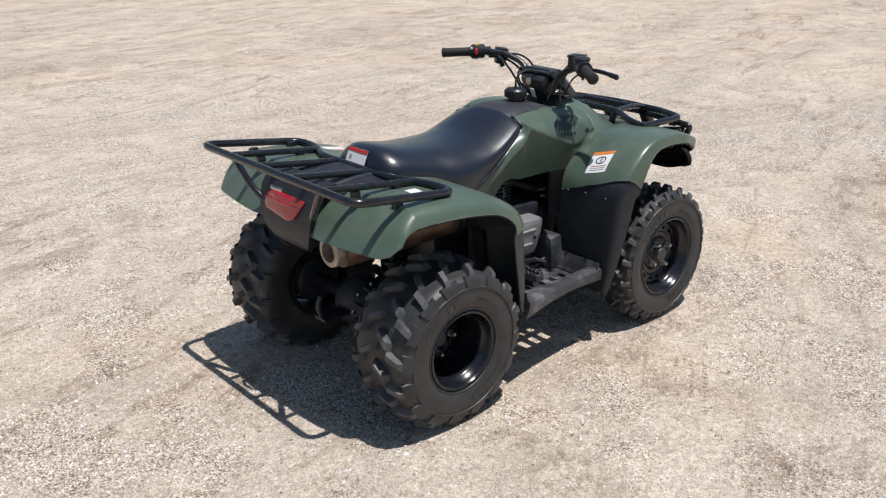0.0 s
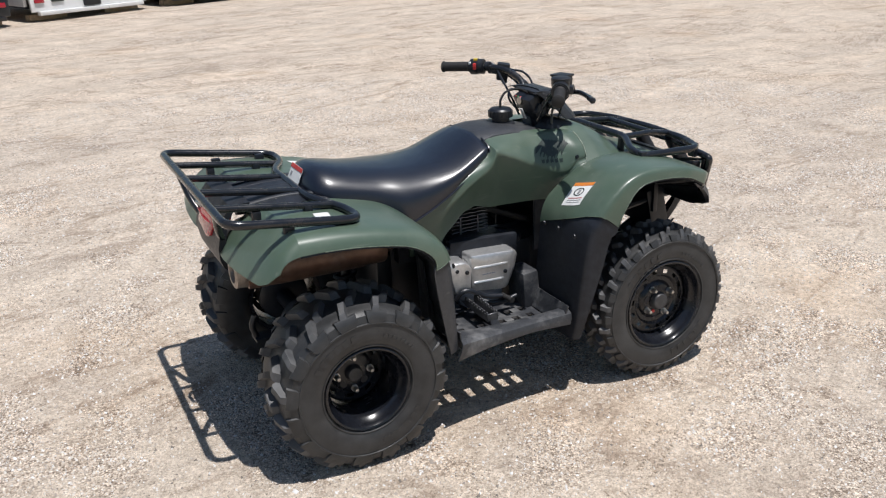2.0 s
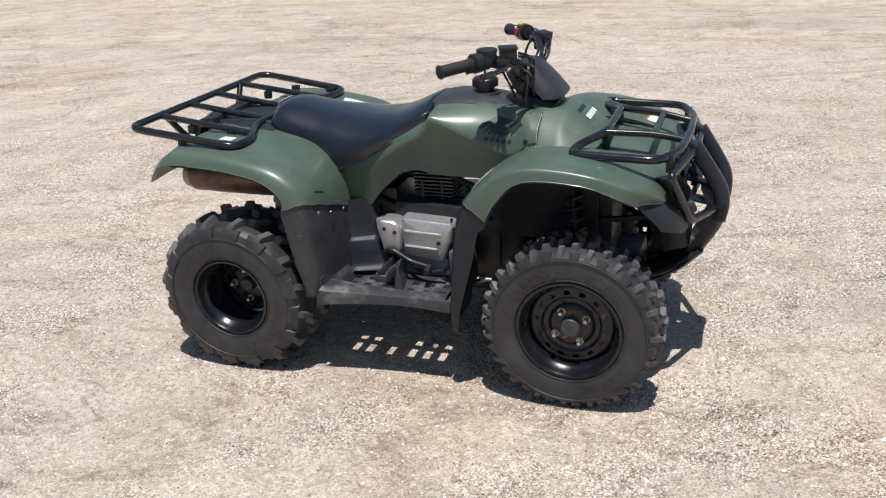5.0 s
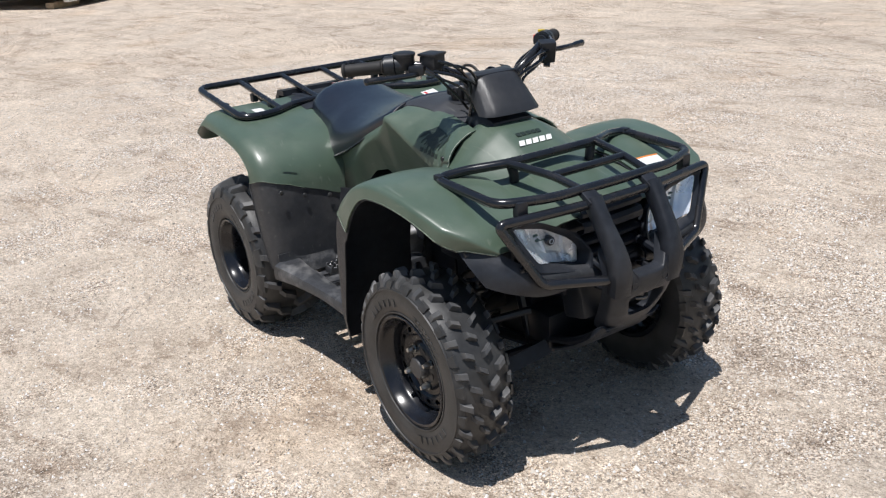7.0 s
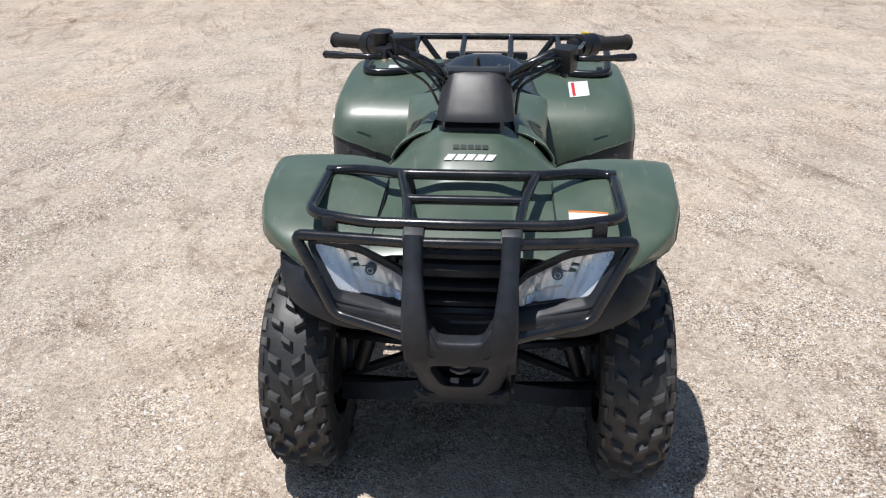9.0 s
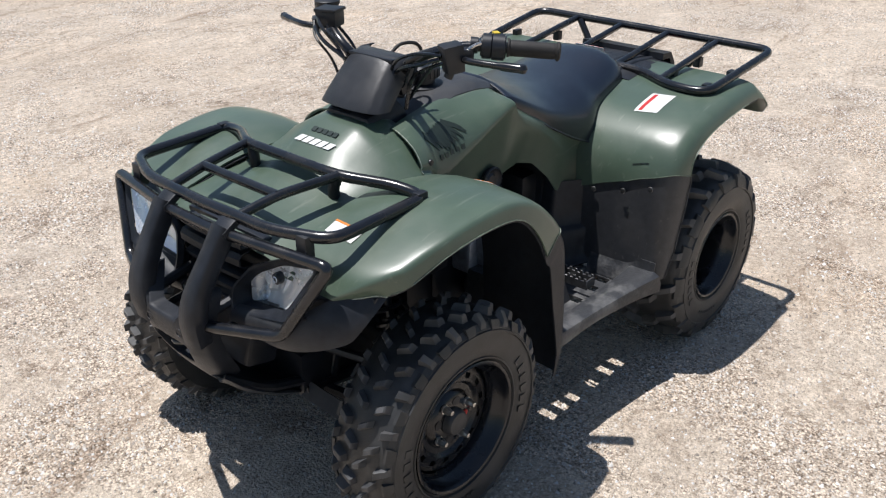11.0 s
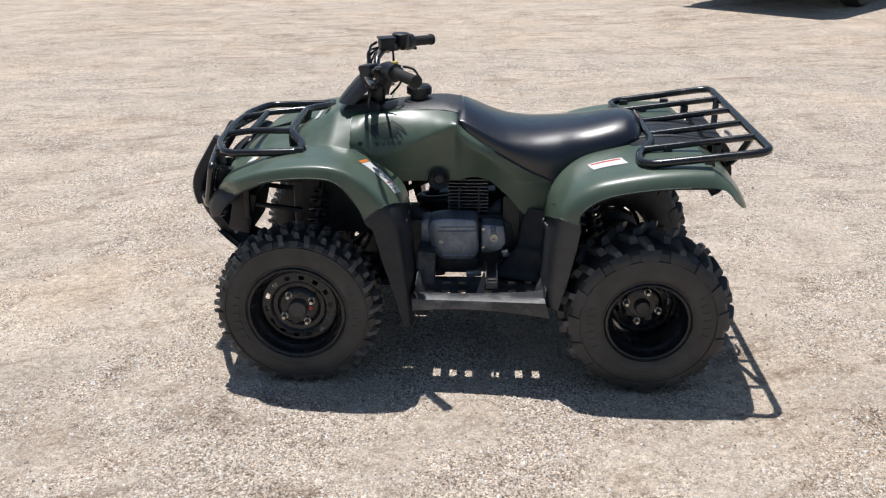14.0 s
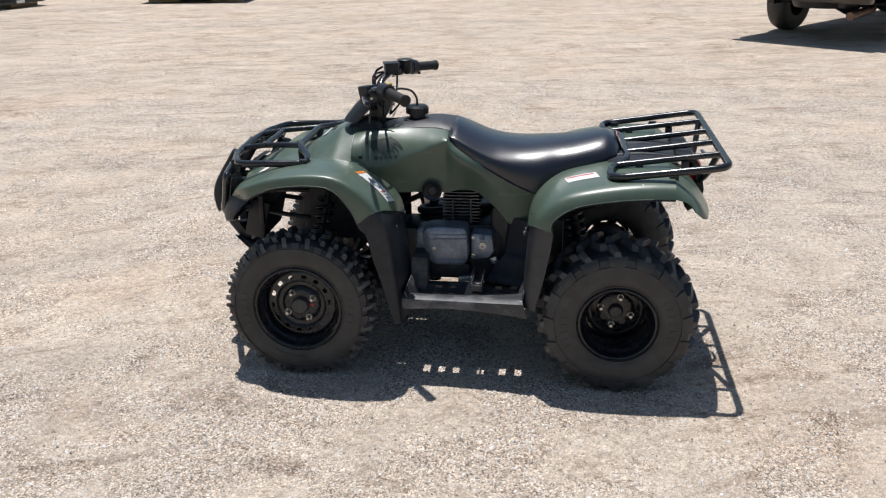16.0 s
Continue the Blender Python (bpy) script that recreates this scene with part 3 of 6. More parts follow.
FRONT_GRID, REAR_GRID, PANEL_GRID = {}, {}, {}
for s in (-1, 1):
    # front arch: from the nose over the wheel and down behind it
    ridge = [(0.808, 0.636), (0.768, 0.682), (0.700, 0.712), (0.620, 0.738), (0.520, 0.753), (0.430, 0.753), (0.358, 0.732), (0.294, 0.685), (0.248, 0.634), (0.220, 0.585), (0.206, 0.500), (0.197, 0.400), (0.191, 0.300), (0.186, 0.200)]
    lips = [(0.0, 0.340, 0.012, 0.20, 0.0), (0.04, 0.383, 0.040, 0.20, 0.0), (0.08, 0.412, 0.054, 0.20, 0.0), (0.13, 0.446, 0.046, 0.195, 0.004), (0.22, 0.466, 0.036, 0.19, 0.010), (0.40, 0.478, 0.042, 0.19, 0.030), (0.50, 0.484, 0.066, 0.20, 0.025), (0.62, 0.486, 0.095, 0.21, 0.0), (0.80, 0.478, 0.075, 0.22, 0.0), (0.93, 0.468, 0.040, 0.215, 0.0), (1.0, 0.450, 0.028, 0.240, 0.0)]
    seam = (0.550, 0.648)
    FRONT_GRID[s] = fender(ridge, lips, s, 52, seam)
    part("front_fender", Mesh().sheet(FRONT_GRID[s], -0.004 * s), GREEN, quad, "glossy olive green plastic front fender")
    # added black sheet below the arch, keeps the fender's underside dark
    part("dark_underlay", Mesh().sheet(fender(ridge, lips, s, 36, seam, 0.007), -0.003 * s), BLACK, quad)
    part("front_mud_flap", Mesh().sheet(fender(ridge, lips, s, 22, seam, 0.0048, False), -0.004 * s), BLACK, quad, "scuffed matt black plastic mud flap")
    # rear arch
    ridge = [(-0.700, 0.746), (-0.620, 0.745), (-0.530, 0.738), (-0.430, 0.722), (-0.350, 0.702), (-0.290, 0.668), (-0.255, 0.628), (-0.236, 0.580), (-0.228, 0.520), (-0.222, 0.440), (-0.217, 0.360), (-0.212, 0.285)]
    lips = [(0.0, 0.475, 0.050, 0.15, 0.0), (0.3, 0.482, 0.045, 0.15, 0.0), (0.52, 0.485, 0.060, 0.16, 0.0), (0.63, 0.487, 0.080, 0.18, 0.0), (0.75, 0.485, 0.078, 0.19, 0.0), (0.9, 0.480, 0.060, 0.185, 0.0), (1.0, 0.470, 0.045, 0.18, 0.0)]
    seam = (0.500, 0.606)
    REAR_GRID[s] = fender(ridge, lips, s, 46, seam, profile=SHARP)
    part("rear_fender", Mesh().sheet(REAR_GRID[s], 0.004 * s), GREEN, quad, "glossy olive green plastic rear fender")
    # the same added black sheet for the rear arch
    part("dark_underlay", Mesh().sheet(fender(ridge, lips, s, 32, seam, 0.007, profile=SHARP), 0.003 * s), BLACK, quad)
    part("rear_mud_guard", Mesh().sheet(fender(ridge, lips, s, 18, seam, 0.0048, False, SHARP), 0.004 * s), DARKGREY, quad, "dusty matt black plastic mud guard")
    for grid in (FRONT_GRID[s], REAR_GRID[s]):
        # lip and seam lines: worn plastic plus edge highlight, painted as thin pale tubes
        lip = [Vector(row[-1]) + Vector((0, s * 0.0008, 0)) for row in grid[6::3]]
        part("fender_lip", Mesh().tube(lip, 0.0014, 0.001, sides=6, steps=1), LIP, quad, "pale fender lip, worn and with painted sky glint")
        hem = [Vector(q) + Vector((0, s * 0.0010, -0.0006)) for q in grid[-1][3:]]
        part("seam_edge", Mesh().tube(hem, 0.0011, 0.001, sides=6, steps=1), LIP, quad, "pale mud flap seam edge, worn and with painted highlight")
    brow = [Vector(row[-1]) + Vector((0.0004, s * 0.0008, 0)) for row in FRONT_GRID[s][:8]]
    part("fender_lip", Mesh().tube(brow, 0.0015, 0.001, sides=6, steps=1), PALE_EDGE, quad, "pale lip above the fascia")
    skirt = fender(ridge, lips, s, 18, seam, 0.0040, False, SHARP)
    part("guard_edge", Mesh().tube([Vector(row[-1]) + Vector((0, s * 0.0012, 0)) for row in skirt[1::2]], 0.0016, 0.001, sides=6, steps=1), DUSTY, quad, "scuffed pale edge of the mud guard")
    # tail flap of the rear fender: hangs from the fender's end edge
    edge = REAR_GRID[s][0]
    foot = [(0.110, -0.818, 0.616), (0.150, -0.820, 0.615), (0.205, -0.821, 0.614), (0.300, -0.816, 0.619), (0.432, -0.796, 0.622), (0.460, -0.780, 0.629), (0.478, -0.754, 0.654), (0.490, -0.740, 0.668)]
    rows = []
    for p in [Vector((edge[0].x, s * 0.112, edge[0].z)), Vector((edge[0].x, s * 0.135, edge[0].z))] + list(edge):
        y = abs(p.y)
        x, z = lerp_rows(foot, y + (0.008 if y > 0.44 else 0))
        q = Vector((x - 0.016, s * (y + 0.006 * (y > 0.44)), z))
        a0 = Vector((p.x, s * y, p.z))
        rows.append([a0.lerp(q, t) + Vector((-0.012, 0, 0.009)) * math.sin(t * math.pi) * (0.8 if y > 0.46 else 1) for t in (0, 0.06, 0.2, 0.4, 0.65, 0.92, 1)])
    part("rear_fender_tail", Mesh().sheet(rows, 0.004 * s), GREEN, quad, "olive green drooping fender tail")
    # tank side panel
    tab = [(-0.250, 0.628, 0.498, 0.182, 0.176, 0.172), (-0.160, 0.670, 0.496, 0.190, 0.188, 0.172), (-0.115, 0.695, 0.552, 0.190, 0.194, 0.170), (-0.050, 0.733, 0.610, 0.186, 0.196, 0.164), (0.000, 0.764, 0.622, 0.170, 0.191, 0.150), (0.050, 0.793, 0.608, 0.160, 0.190, 0.148), (0.064, 0.824, 0.606, 0.128, 0.189, 0.147), (0.130, 0.832, 0.604, 0.104, 0.186, 0.146), (0.210, 0.830, 0.602, 0.100, 0.183, 0.146), (0.300, 0.818, 0.600, 0.118, 0.184, 0.160), (0.345, 0.816, 0.640, 0.127, 0.191, 0.205), (0.372, 0.812, 0.690, 0.130, 0.196, 0.220), (0.405, 0.805, 0.700, 0.132, 0.196, 0.218)]
    rows = []
    soft = [math.exp(-0.5 * (k / 2.0) ** 2) for k in range(-6, 7)]
    for i in range(64):
        x = -0.250 + 0.655 * i / 63
        zt, zb, yt, ym, yb = lerp_rows(tab, x)
        # the lower half flows evenly along the panel
        near = [lerp_rows(tab, x + 0.0104 * k) for k in range(-6, 7)]
        ym, yb = (sum(w * q[n] for w, q in zip(soft, near)) / sum(soft) for n in (3, 4))
        # the crease starts at the seat's front corner and drops towards the fender
        h = zt - zb
        fold = float(np.interp(x, (-0.25, 0.02, 0.060, 0.111, 0.20, 0.30, 0.346, 0.405), (0.26, 0.16, 0.07, 0.19, 0.36, 0.50, 0.60, 0.55)))
        step = 0.004 * float(np.interp(x, (0.04, 0.09, 0.31, 0.36), (0.0, 1.0, 1.0, 0.0)))
        ring = curve(flip([(x, yt - 0.03, zt + 0.008), (x, yt, zt), (x, yt + (ym - yt) * 0.66, zt - h * fold * 0.45), (x, ym, zt - h * fold), (x, ym - step, zt - h * (fold + 0.12)), (x, (ym - step) * 0.5 + yb * 0.5, zt - h * (0.55 + fold * 0.45)), (x, yb, zb)], s), 22)
        rows.append(ring)
    PANEL_GRID[s] = rows
    part("tank_side_panel", Mesh().sheet(rows, 0.004 * s), GREEN, quad, "olive green plastic tank side panel with dark graphic")

# rear deck between the fenders
rows = []
for i in range(16):
    x = -0.74 + 0.24 * i / 15
    z = 0.735 + 0.01 * math.sin(i / 15 * math.pi)
    rows.append([(x, y, z + 0.012 * math.cos(y / 0.17 * math.pi / 2)) for y in (-0.17, -0.12, -0.06, 0, 0.06, 0.12, 0.17)])
part("rear_deck", Mesh().sheet(rows, 0.006), BLACK, quad, "dark grey ribbed plastic deck under the rear rack")
for y in (-0.105, -0.052, 0.0, 0.052, 0.105):
    part("deck_rib", Mesh().tube([(-0.735, y, 0.736), (-0.66, y, 0.746), (-0.585, y, 0.746), (-0.52, y, 0.738)], 0.012, 0.05, sides=10), BLACK, quad)

# hood: top plate, flanks, front deck
rows_hood = tab = [(0.366, 0.816, 0.066, 0.776, 0.126, 0.690, 0.196), (0.380, 0.824, 0.068, 0.786, 0.136, 0.702, 0.212), (0.400, 0.828, 0.069, 0.790, 0.142, 0.705, 0.222), (0.470, 0.820, 0.066, 0.775, 0.150, 0.712, 0.232), (0.540, 0.784, 0.064, 0.740, 0.150, 0.714, 0.230), (0.600, 0.742, 0.062, 0.715, 0.150, 0.716, 0.225), (0.660, 0.722, 0.060, 0.707, 0.150, 0.712, 0.230), (0.740, 0.702, 0.060, 0.694, 0.150, 0.692, 0.240), (0.800, 0.672, 0.060, 0.668, 0.150, 0.655, 0.260), (0.822, 0.650, 0.060, 0.648, 0.150, 0.635, 0.280)]
rows = []
for i in range(40):
    x = 0.366 + 0.440 * i / 39
    z0, y0, z1, y1, z2, y2 = lerp_rows(tab, x)
    half = [(x, 0, z0 + 0.002), (x, y0 * 0.6, z0 + 0.001), (x, y0 * 0.92, z0), (x, y0 + 0.012, z0 - (z0 - z1) * 0.12), (x, (y0 + y1) / 2, z0 - (z0 - z1) * 0.51), (x, y1, z1), (x, (y1 + y2) / 2, (z1 + z2) / 2 - 0.004), (x, y2, z2)]
    rows.append([(a, -b, c) for a, b, c in half[:0:-1]] + half)
part("hood", Mesh().sheet(rows, 0.005), GREEN, quad, "olive green plastic front hood")

# seat
tab = [(-0.552, 0.757, 0.074, 0.715), (-0.5417, 0.780, 0.104, 0.708), (-0.5313, 0.803, 0.132, 0.700), (-0.515, 0.812, 0.146, 0.690), (-0.470, 0.809, 0.158, 0.684), (-0.380, 0.791, 0.170, 0.682), (-0.325, 0.784, 0.180, 0.655), (-0.280, 0.779, 0.205, 0.614), (-0.240, 0.776, 0.206, 0.627), (-0.180, 0.776, 0.203, 0.652), (-0.100, 0.786, 0.196, 0.695), (-0.040, 0.809, 0.186, 0.731), (0.010, 0.834, 0.174, 0.760), (0.038, 0.846, 0.166, 0.776), (0.050, 0.848, 0.160, 0.783), (0.054, 0.842, 0.154, 0.790)]
rows = []
for i in range(48):
    x = -0.552 + 0.606 * (i / 47)
    zt, w, zl = lerp_rows(tab, x)
    span = min(0.009, (x + 0.552) * 0.25, (0.054 - x) * 0.25)
    near = [lerp_rows(tab, x + span * k) for k in range(-4, 5)]
    blend = [math.exp(-0.5 * (k / 2.2) ** 2) for k in range(-4, 5)]
    zt, w, zl = (sum(b * q[n] for b, q in zip(blend, near)) / sum(blend) for n in range(3))
    h = zt - zl
    half = [(0, zt), (w * 0.35, zt - 0.002), (w * 0.62, zt - 0.012), (w * 0.82, zt - 0.12 * h - 0.016), (w * 0.93, zt - 0.30 * h - 0.012), (w * 0.985, zt - 0.55 * h), (w, zt - 0.8 * h), (w * 0.99, zl)]
    ring = [(x, y, z) for y, z in half] + [(x, y * 0.9, zl - 0.004) for y in (w, 0)] + [(x, -w * 0.9, zl - 0.004)] + [(x, -y, z) for y, z in half[:0:-1]]
    rows.append(ring)
seat = part("seat", Mesh().loft(rows), VINYL, quad, "padded black vinyl seat", 60)
for s in (-1, 1):
    edge = [(x, s * (lerp_rows(tab, x)[1] * 0.992 + 0.001), lerp_rows(tab, x)[2] + 0.001) for x in [-0.50 + 0.55 * k / 30 for k in range(31)]]
    zt, w, zl = lerp_rows(tab, 0.050)
    edge += [(0.056, s * w * 0.985, zl + 0.022), (0.055, s * w * 0.93, zt - 0.034), (0.054, s * w * 0.82, zt - 0.024), (0.054, s * w * 0.66, zt - 0.014)]
    part("piping", Mesh().tube(edge, 0.0032, 0.012, sides=6, steps=3), VINYL, seat)

# tank top cover
tab = [(0.030, 0.832, 0.120), (0.050, 0.844, 0.122), (0.100, 0.853, 0.112), (0.180, 0.852, 0.106), (0.260, 0.838, 0.112), (0.330, 0.815, 0.135), (0.370, 0.800, 0.150)]
rows = []
for i in range(20):
    x = 0.030 + 0.34 * i / 19
    zt, w = lerp_rows(tab, x)
    rows.append([(x, w * f, zt - d) for f, d in ((-1, 0.040), (-0.93, 0.018), (-0.75, 0.006), (-0.4, 0.001), (0, 0), (0.4, 0.001), (0.75, 0.006), (0.93, 0.018), (1, 0.040))])
part("tank_cover", Mesh().sheet(rows, 0.005), DARKGREY, quad, "matt dark grey tank top cover")

# ---- racks ----
R_BAR = 0.0125


def rack(name, label):
    r = new(name)
    r.parent = quad
    return tagged(r, label)


rear = rack("rear_rack", "black tubular steel rear cargo rack")
ring = [(-0.500, 0.30, 0.745), (-0.565, 0.17, 0.751), (-0.565, -0.17, 0.751), (-0.500, -0.30, 0.745), (-0.500, -0.405, 0.745), (-0.872, -0.418, 0.795), (-0.866, 0.430, 0.795), (-0.500, 0.410, 0.745)]
part("rack_rim", Mesh().tube(ring, R_BAR, 0.05, True), TUBE, rear)
for y in (-0.255, -0.085, 0.085, 0.255):
    x0 = -0.565 if abs(y) < 0.17 else -0.525
    part("rack_bar", Mesh().tube([(x0, y, 0.751 if abs(y) < 0.17 else 0.749), (-0.862, y, 0.793)], R_BAR * 0.85), TUBE, rear)
for s in (-1, 1):
    part("rack_strut", Mesh().tube([(-0.858, s * 0.24, 0.79), (-0.840, s * 0.17, 0.700), (-0.815, s * 0.115, 0.650), (-0.75, s * 0.10, 0.63)], R_BAR * 0.9), TUBE, rear)
    for x, z in ((-0.55, 0.742), (-0.70, 0.748)):
        part("rack_foot", Mesh().box((x, s * 0.385, z - 0.003), (0.03, 0.02, 0.034), 0.004), FRAMEM, rear)
        part("rack_foot", Mesh().box((x - 0.05, s * 0.255, z + 0.005), (0.025, 0.022, 0.03), 0.004), FRAMEM, rear)

front = rack("front_rack", "black tubular steel front cargo rack")
ring = [(0.606, 0.150, 0.772), (0.545, 0.255, 0.760), (0.535, 0.325, 0.752), (0.780, 0.325, 0.745), (0.828, 0.200, 0.745), (0.838, 0.0, 0.747), (0.828, -0.200, 0.745), (0.780, -0.325, 0.745), (0.535, -0.325, 0.752), (0.545, -0.255, 0.760), (0.606, -0.150, 0.772)]
part("rack_rim", Mesh().tube(ring, R_BAR, 0.04, True), TUBE, front)
for s in (-1, 1):
    part("rack_bar", Mesh().tube([(0.606, s * 0.150, 0.772), (0.742, s * 0.122, 0.764), (0.833, s * 0.112, 0.747)], R_BAR * 0.85), TUBE, front)
    part("rack_foot", Mesh().tube([(0.60, s * 0.14, 0.768), (0.605, s * 0.13, 0.735), (0.60, s * 0.13, 0.705)], 0.013), FRAMEM, front)
    part("rack_foot", Mesh().box((0.545, s * 0.322, 0.738 + 0.01), (0.028, 0.02, 0.035), 0.004), FRAMEM, front)
    part("rack_foot", Mesh().box((0.806, s * 0.275, 0.725), (0.022, 0.03, 0.05), 0.004), FRAMEM, front)
    part("guard_bar", Mesh().tube([(0.862, s * 0.085, 0.716), (0.815, s * 0.350, 0.709), (0.868, s * 0.262, 0.552), (0.930, s * 0.105, 0.540)], R_BAR, 0.02), TUBE, front)
part("guard_bar", Mesh().tube([(0.862, -0.09, 0.716), (0.862, 0.09, 0.716)], R_BAR), TUBE, front)
part("rack_bar", Mesh().tube([(0.742, -0.122, 0.764), (0.742, 0.122, 0.764)], R_BAR * 0.85), TUBE, front)


# ---- nose ----
def patch(grid, u0, u1, v0, v1, off, n=6):
    """A rectangle of a grid surface, lifted by off along its outward normal (away from the point below the bike)."""
    a, b = len(grid), len(grid[0])
    out = []
    for i in range(n):
        row = []
        for j in range(n):
            u, v = (u0 + (u1 - u0) * i / (n - 1)) * (a - 1), (v0 + (v1 - v0) * j / (n - 1)) * (b - 1)
            i0, j0 = min(int(u), a - 2), min(int(v), b - 2)
            fu, fv = u - i0, v - j0
            p00, p10, p01, p11 = (Vector(grid[x][y]) for x, y in ((i0, j0), (i0 + 1, j0), (i0, j0 + 1), (i0 + 1, j0 + 1)))
            p = p00 * (1 - fu) * (1 - fv) + p10 * fu * (1 - fv) + p01 * (1 - fu) * fv + p11 * fu * fv
            nrm = (p10 - p00).cross(p01 - p00).normalized()
            if nrm.dot(p - Vector((p.x * 0.8, 0, 0.4))) < 0:
                nrm = -nrm
            row.append(p + nrm * off)
        out.append(row)
    return out


for s in (-1, 1):
    brim = curve(flip([(0.838, 0.085, 0.545), (0.846, 0.200, 0.566), (0.848, 0.270, 0.585), (0.814, 0.318, 0.620), (0.788, 0.345, 0.634), (0.716, 0.406, 0.646)], s), 24)
    hem = curve(flip([(0.852, 0.085, 0.514), (0.858, 0.200, 0.511), (0.852, 0.262, 0.516), (0.842, 0.318, 0.534), (0.824, 0.352, 0.546), (0.800, 0.378, 0.557)], s), 24)
    rows = [[a.lerp(b, t) + Vector((0.010, s * 0.006, 0)) * math.sin(t * math.pi) for t in (0, 0.2, 0.45, 0.7, 0.9, 1)] + [b + Vector((-0.016, s * -0.010, -0.002))] for a, b in zip(brim, hem)]
    rows.append([p + Vector((-0.004, s * -0.016, 0)) for p in rows[-1]])
    for p in ((0.742, 0.395, 0.628), (0.832, 0.302, 0.592)):
        part("fascia_bolt", Mesh().turned([(-0.006, 0.008), (0.003, 0.007), (0.004, 0)], (p[0] + 0.004, s * p[1], p[2]), "y", 10, sign=s), FRAMEM, quad)
    part("front_fascia", Mesh().sheet(rows, 0.004), BLACK, quad, "matt black plastic fascia below the fender")
    # headlight: bezel, bowl, lens
    lamp = new("headlight")
    lamp.parent = quad
    tagged(lamp, "clear headlight with faceted chrome reflector")
    corner = [(0.816, 0.312, 0.692), (0.850, 0.258, 0.598), (0.824, 0.114, 0.556), (0.818, 0.102, 0.580), (0.817, 0.130, 0.621), (0.812, 0.215, 0.668)]
    mouth = [(0.819, 0.318, 0.697), (0.856, 0.264, 0.588), (0.862, 0.106, 0.548), (0.850, 0.098, 0.592), (0.824, 0.130, 0.634), (0.814, 0.218, 0.676)]
    ol = [Vector(p) for p in flip(corner, s)]
    ring = fillet(ol, 0.017, True, 4)
    lip = fillet([Vector(p) for p in flip(mouth, s)], 0.017, True, 4)
    mid = sum(ring, Vector()) / len(ring)
    out = [(q - p).normalized() * 0.006 for p, q in zip(ring, lip)]
    collar = [[p + (q - p) * k + d * w for p, q, d in zip(ring, lip, out)] for k, w in ((-0.05, 0.0), (0.0, 0.0), (0.45, 0.0), (0.92, 0.0), (1.0, 0.5))]
    away = [(q - mid).normalized() * 0.007 for q in lip]
    collar += [[q + d + o * 0.5 for q, d, o in zip(lip, away, out)], [q + d * 1.3 - Vector((0.012, 0, 0)) for q, d in zip(lip, away)]]
    part("bezel", Mesh().loft(collar, True, False), BLACK, lamp, "deep black bezel")
    dome = Mesh()
    rings = [[mid.lerp(p, k) + Vector((0.010 * (1 - k * k), 0, 0.004 * (1 - k * k))) for p in ring] for k in (1.0, 0.85, 0.6, 0.3, 0.02)]
    dome.loft(rings, True, False)
    lens = part("lens", dome, LENS, lamp, "clear polished plastic lens")
    lens.visible_shadow = False
    # reflector: a stepped bowl with upright flutes, its corners those of the lens
    tl, bl, br, tr2 = Vector(corner[0]), Vector(corner[1]), Vector(corner[2]), Vector((0.818, 0.112, 0.640))
    rows = []
    for i in range(41):
        u = i / 40
        row = []
        for k in range(13):
            v = k / 12
            cut = max(0.0, (u - 0.62) / 0.38) * 0.45
            p = tl.lerp(tr2, u).lerp(bl.lerp(br, u), cut + (1 - cut) * v)
            bowl = 0.013 * max(0.0, 1 - ((u - 0.60) / 0.48) ** 2) * (1 - (2 * v - 1) ** 2 * 0.8)
            flute = 0.0026 * abs(((u * 9) % 1.0) - 0.5) + (0.006 if (0.30 < u < 0.42 or 0.70 < u < 0.78) else 0.0) + (0.005 if v > 0.72 and 0.4 < u < 0.9 else 0.0)
            near = min(1.0, (1 - u) / 0.16, u / 0.06)
            row.append((p.x - 0.002 - (0.004 + bowl + flute) * near, s * p.y, p.z))
        rows.append(row)
    shell = [[mid.lerp(q, k) - Vector((d, 0, 0)) for q in ring] for k, d in ((1.0, 0.004), (1.02, 0.020), (0.96, 0.045), (0.80, 0.058), (0.02, 0.062))]
    part("housing", Mesh().loft(shell, True, False), BLACK, lamp)
    part("reflector", Mesh().sheet(rows, 0.002 * s), CHROME, lamp, "fluted chrome reflector", 16)
    bulb = (0.817, s * 0.194, 0.632)
    part("bulb_shield", Mesh().turned([(0.004, 0.0), (0.004, 0.0085), (0.002, 0.0115), (-0.010, 0.0125), (-0.030, 0.0110)], bulb, "x", 20), VISOR, lamp, "dark round bulb shield")
    part("shield_ring", Mesh().turned([(0.0042, 0.0045), (0.0058, 0.0058), (0.0042, 0.0072)], bulb, "x", 20), CHROME, lamp)
    ledge = [[(0.862 + dx - 0.012 * k, s * (0.104 + 0.168 * k), 0.546 + 0.034 * k + dz) for dx, dz in ((-0.014, 0.006), (-0.006, 0.004), (0.002, 0.0), (0.008, -0.008), (0.009, -0.020))] for k in (0.0, 0.25, 0.5, 0.75, 0.94, 1.0)]
    part("lamp_ledge", Mesh().sheet(ledge, 0.004 * s), DARKGREY, quad, "scuffed black ledge below the headlight")

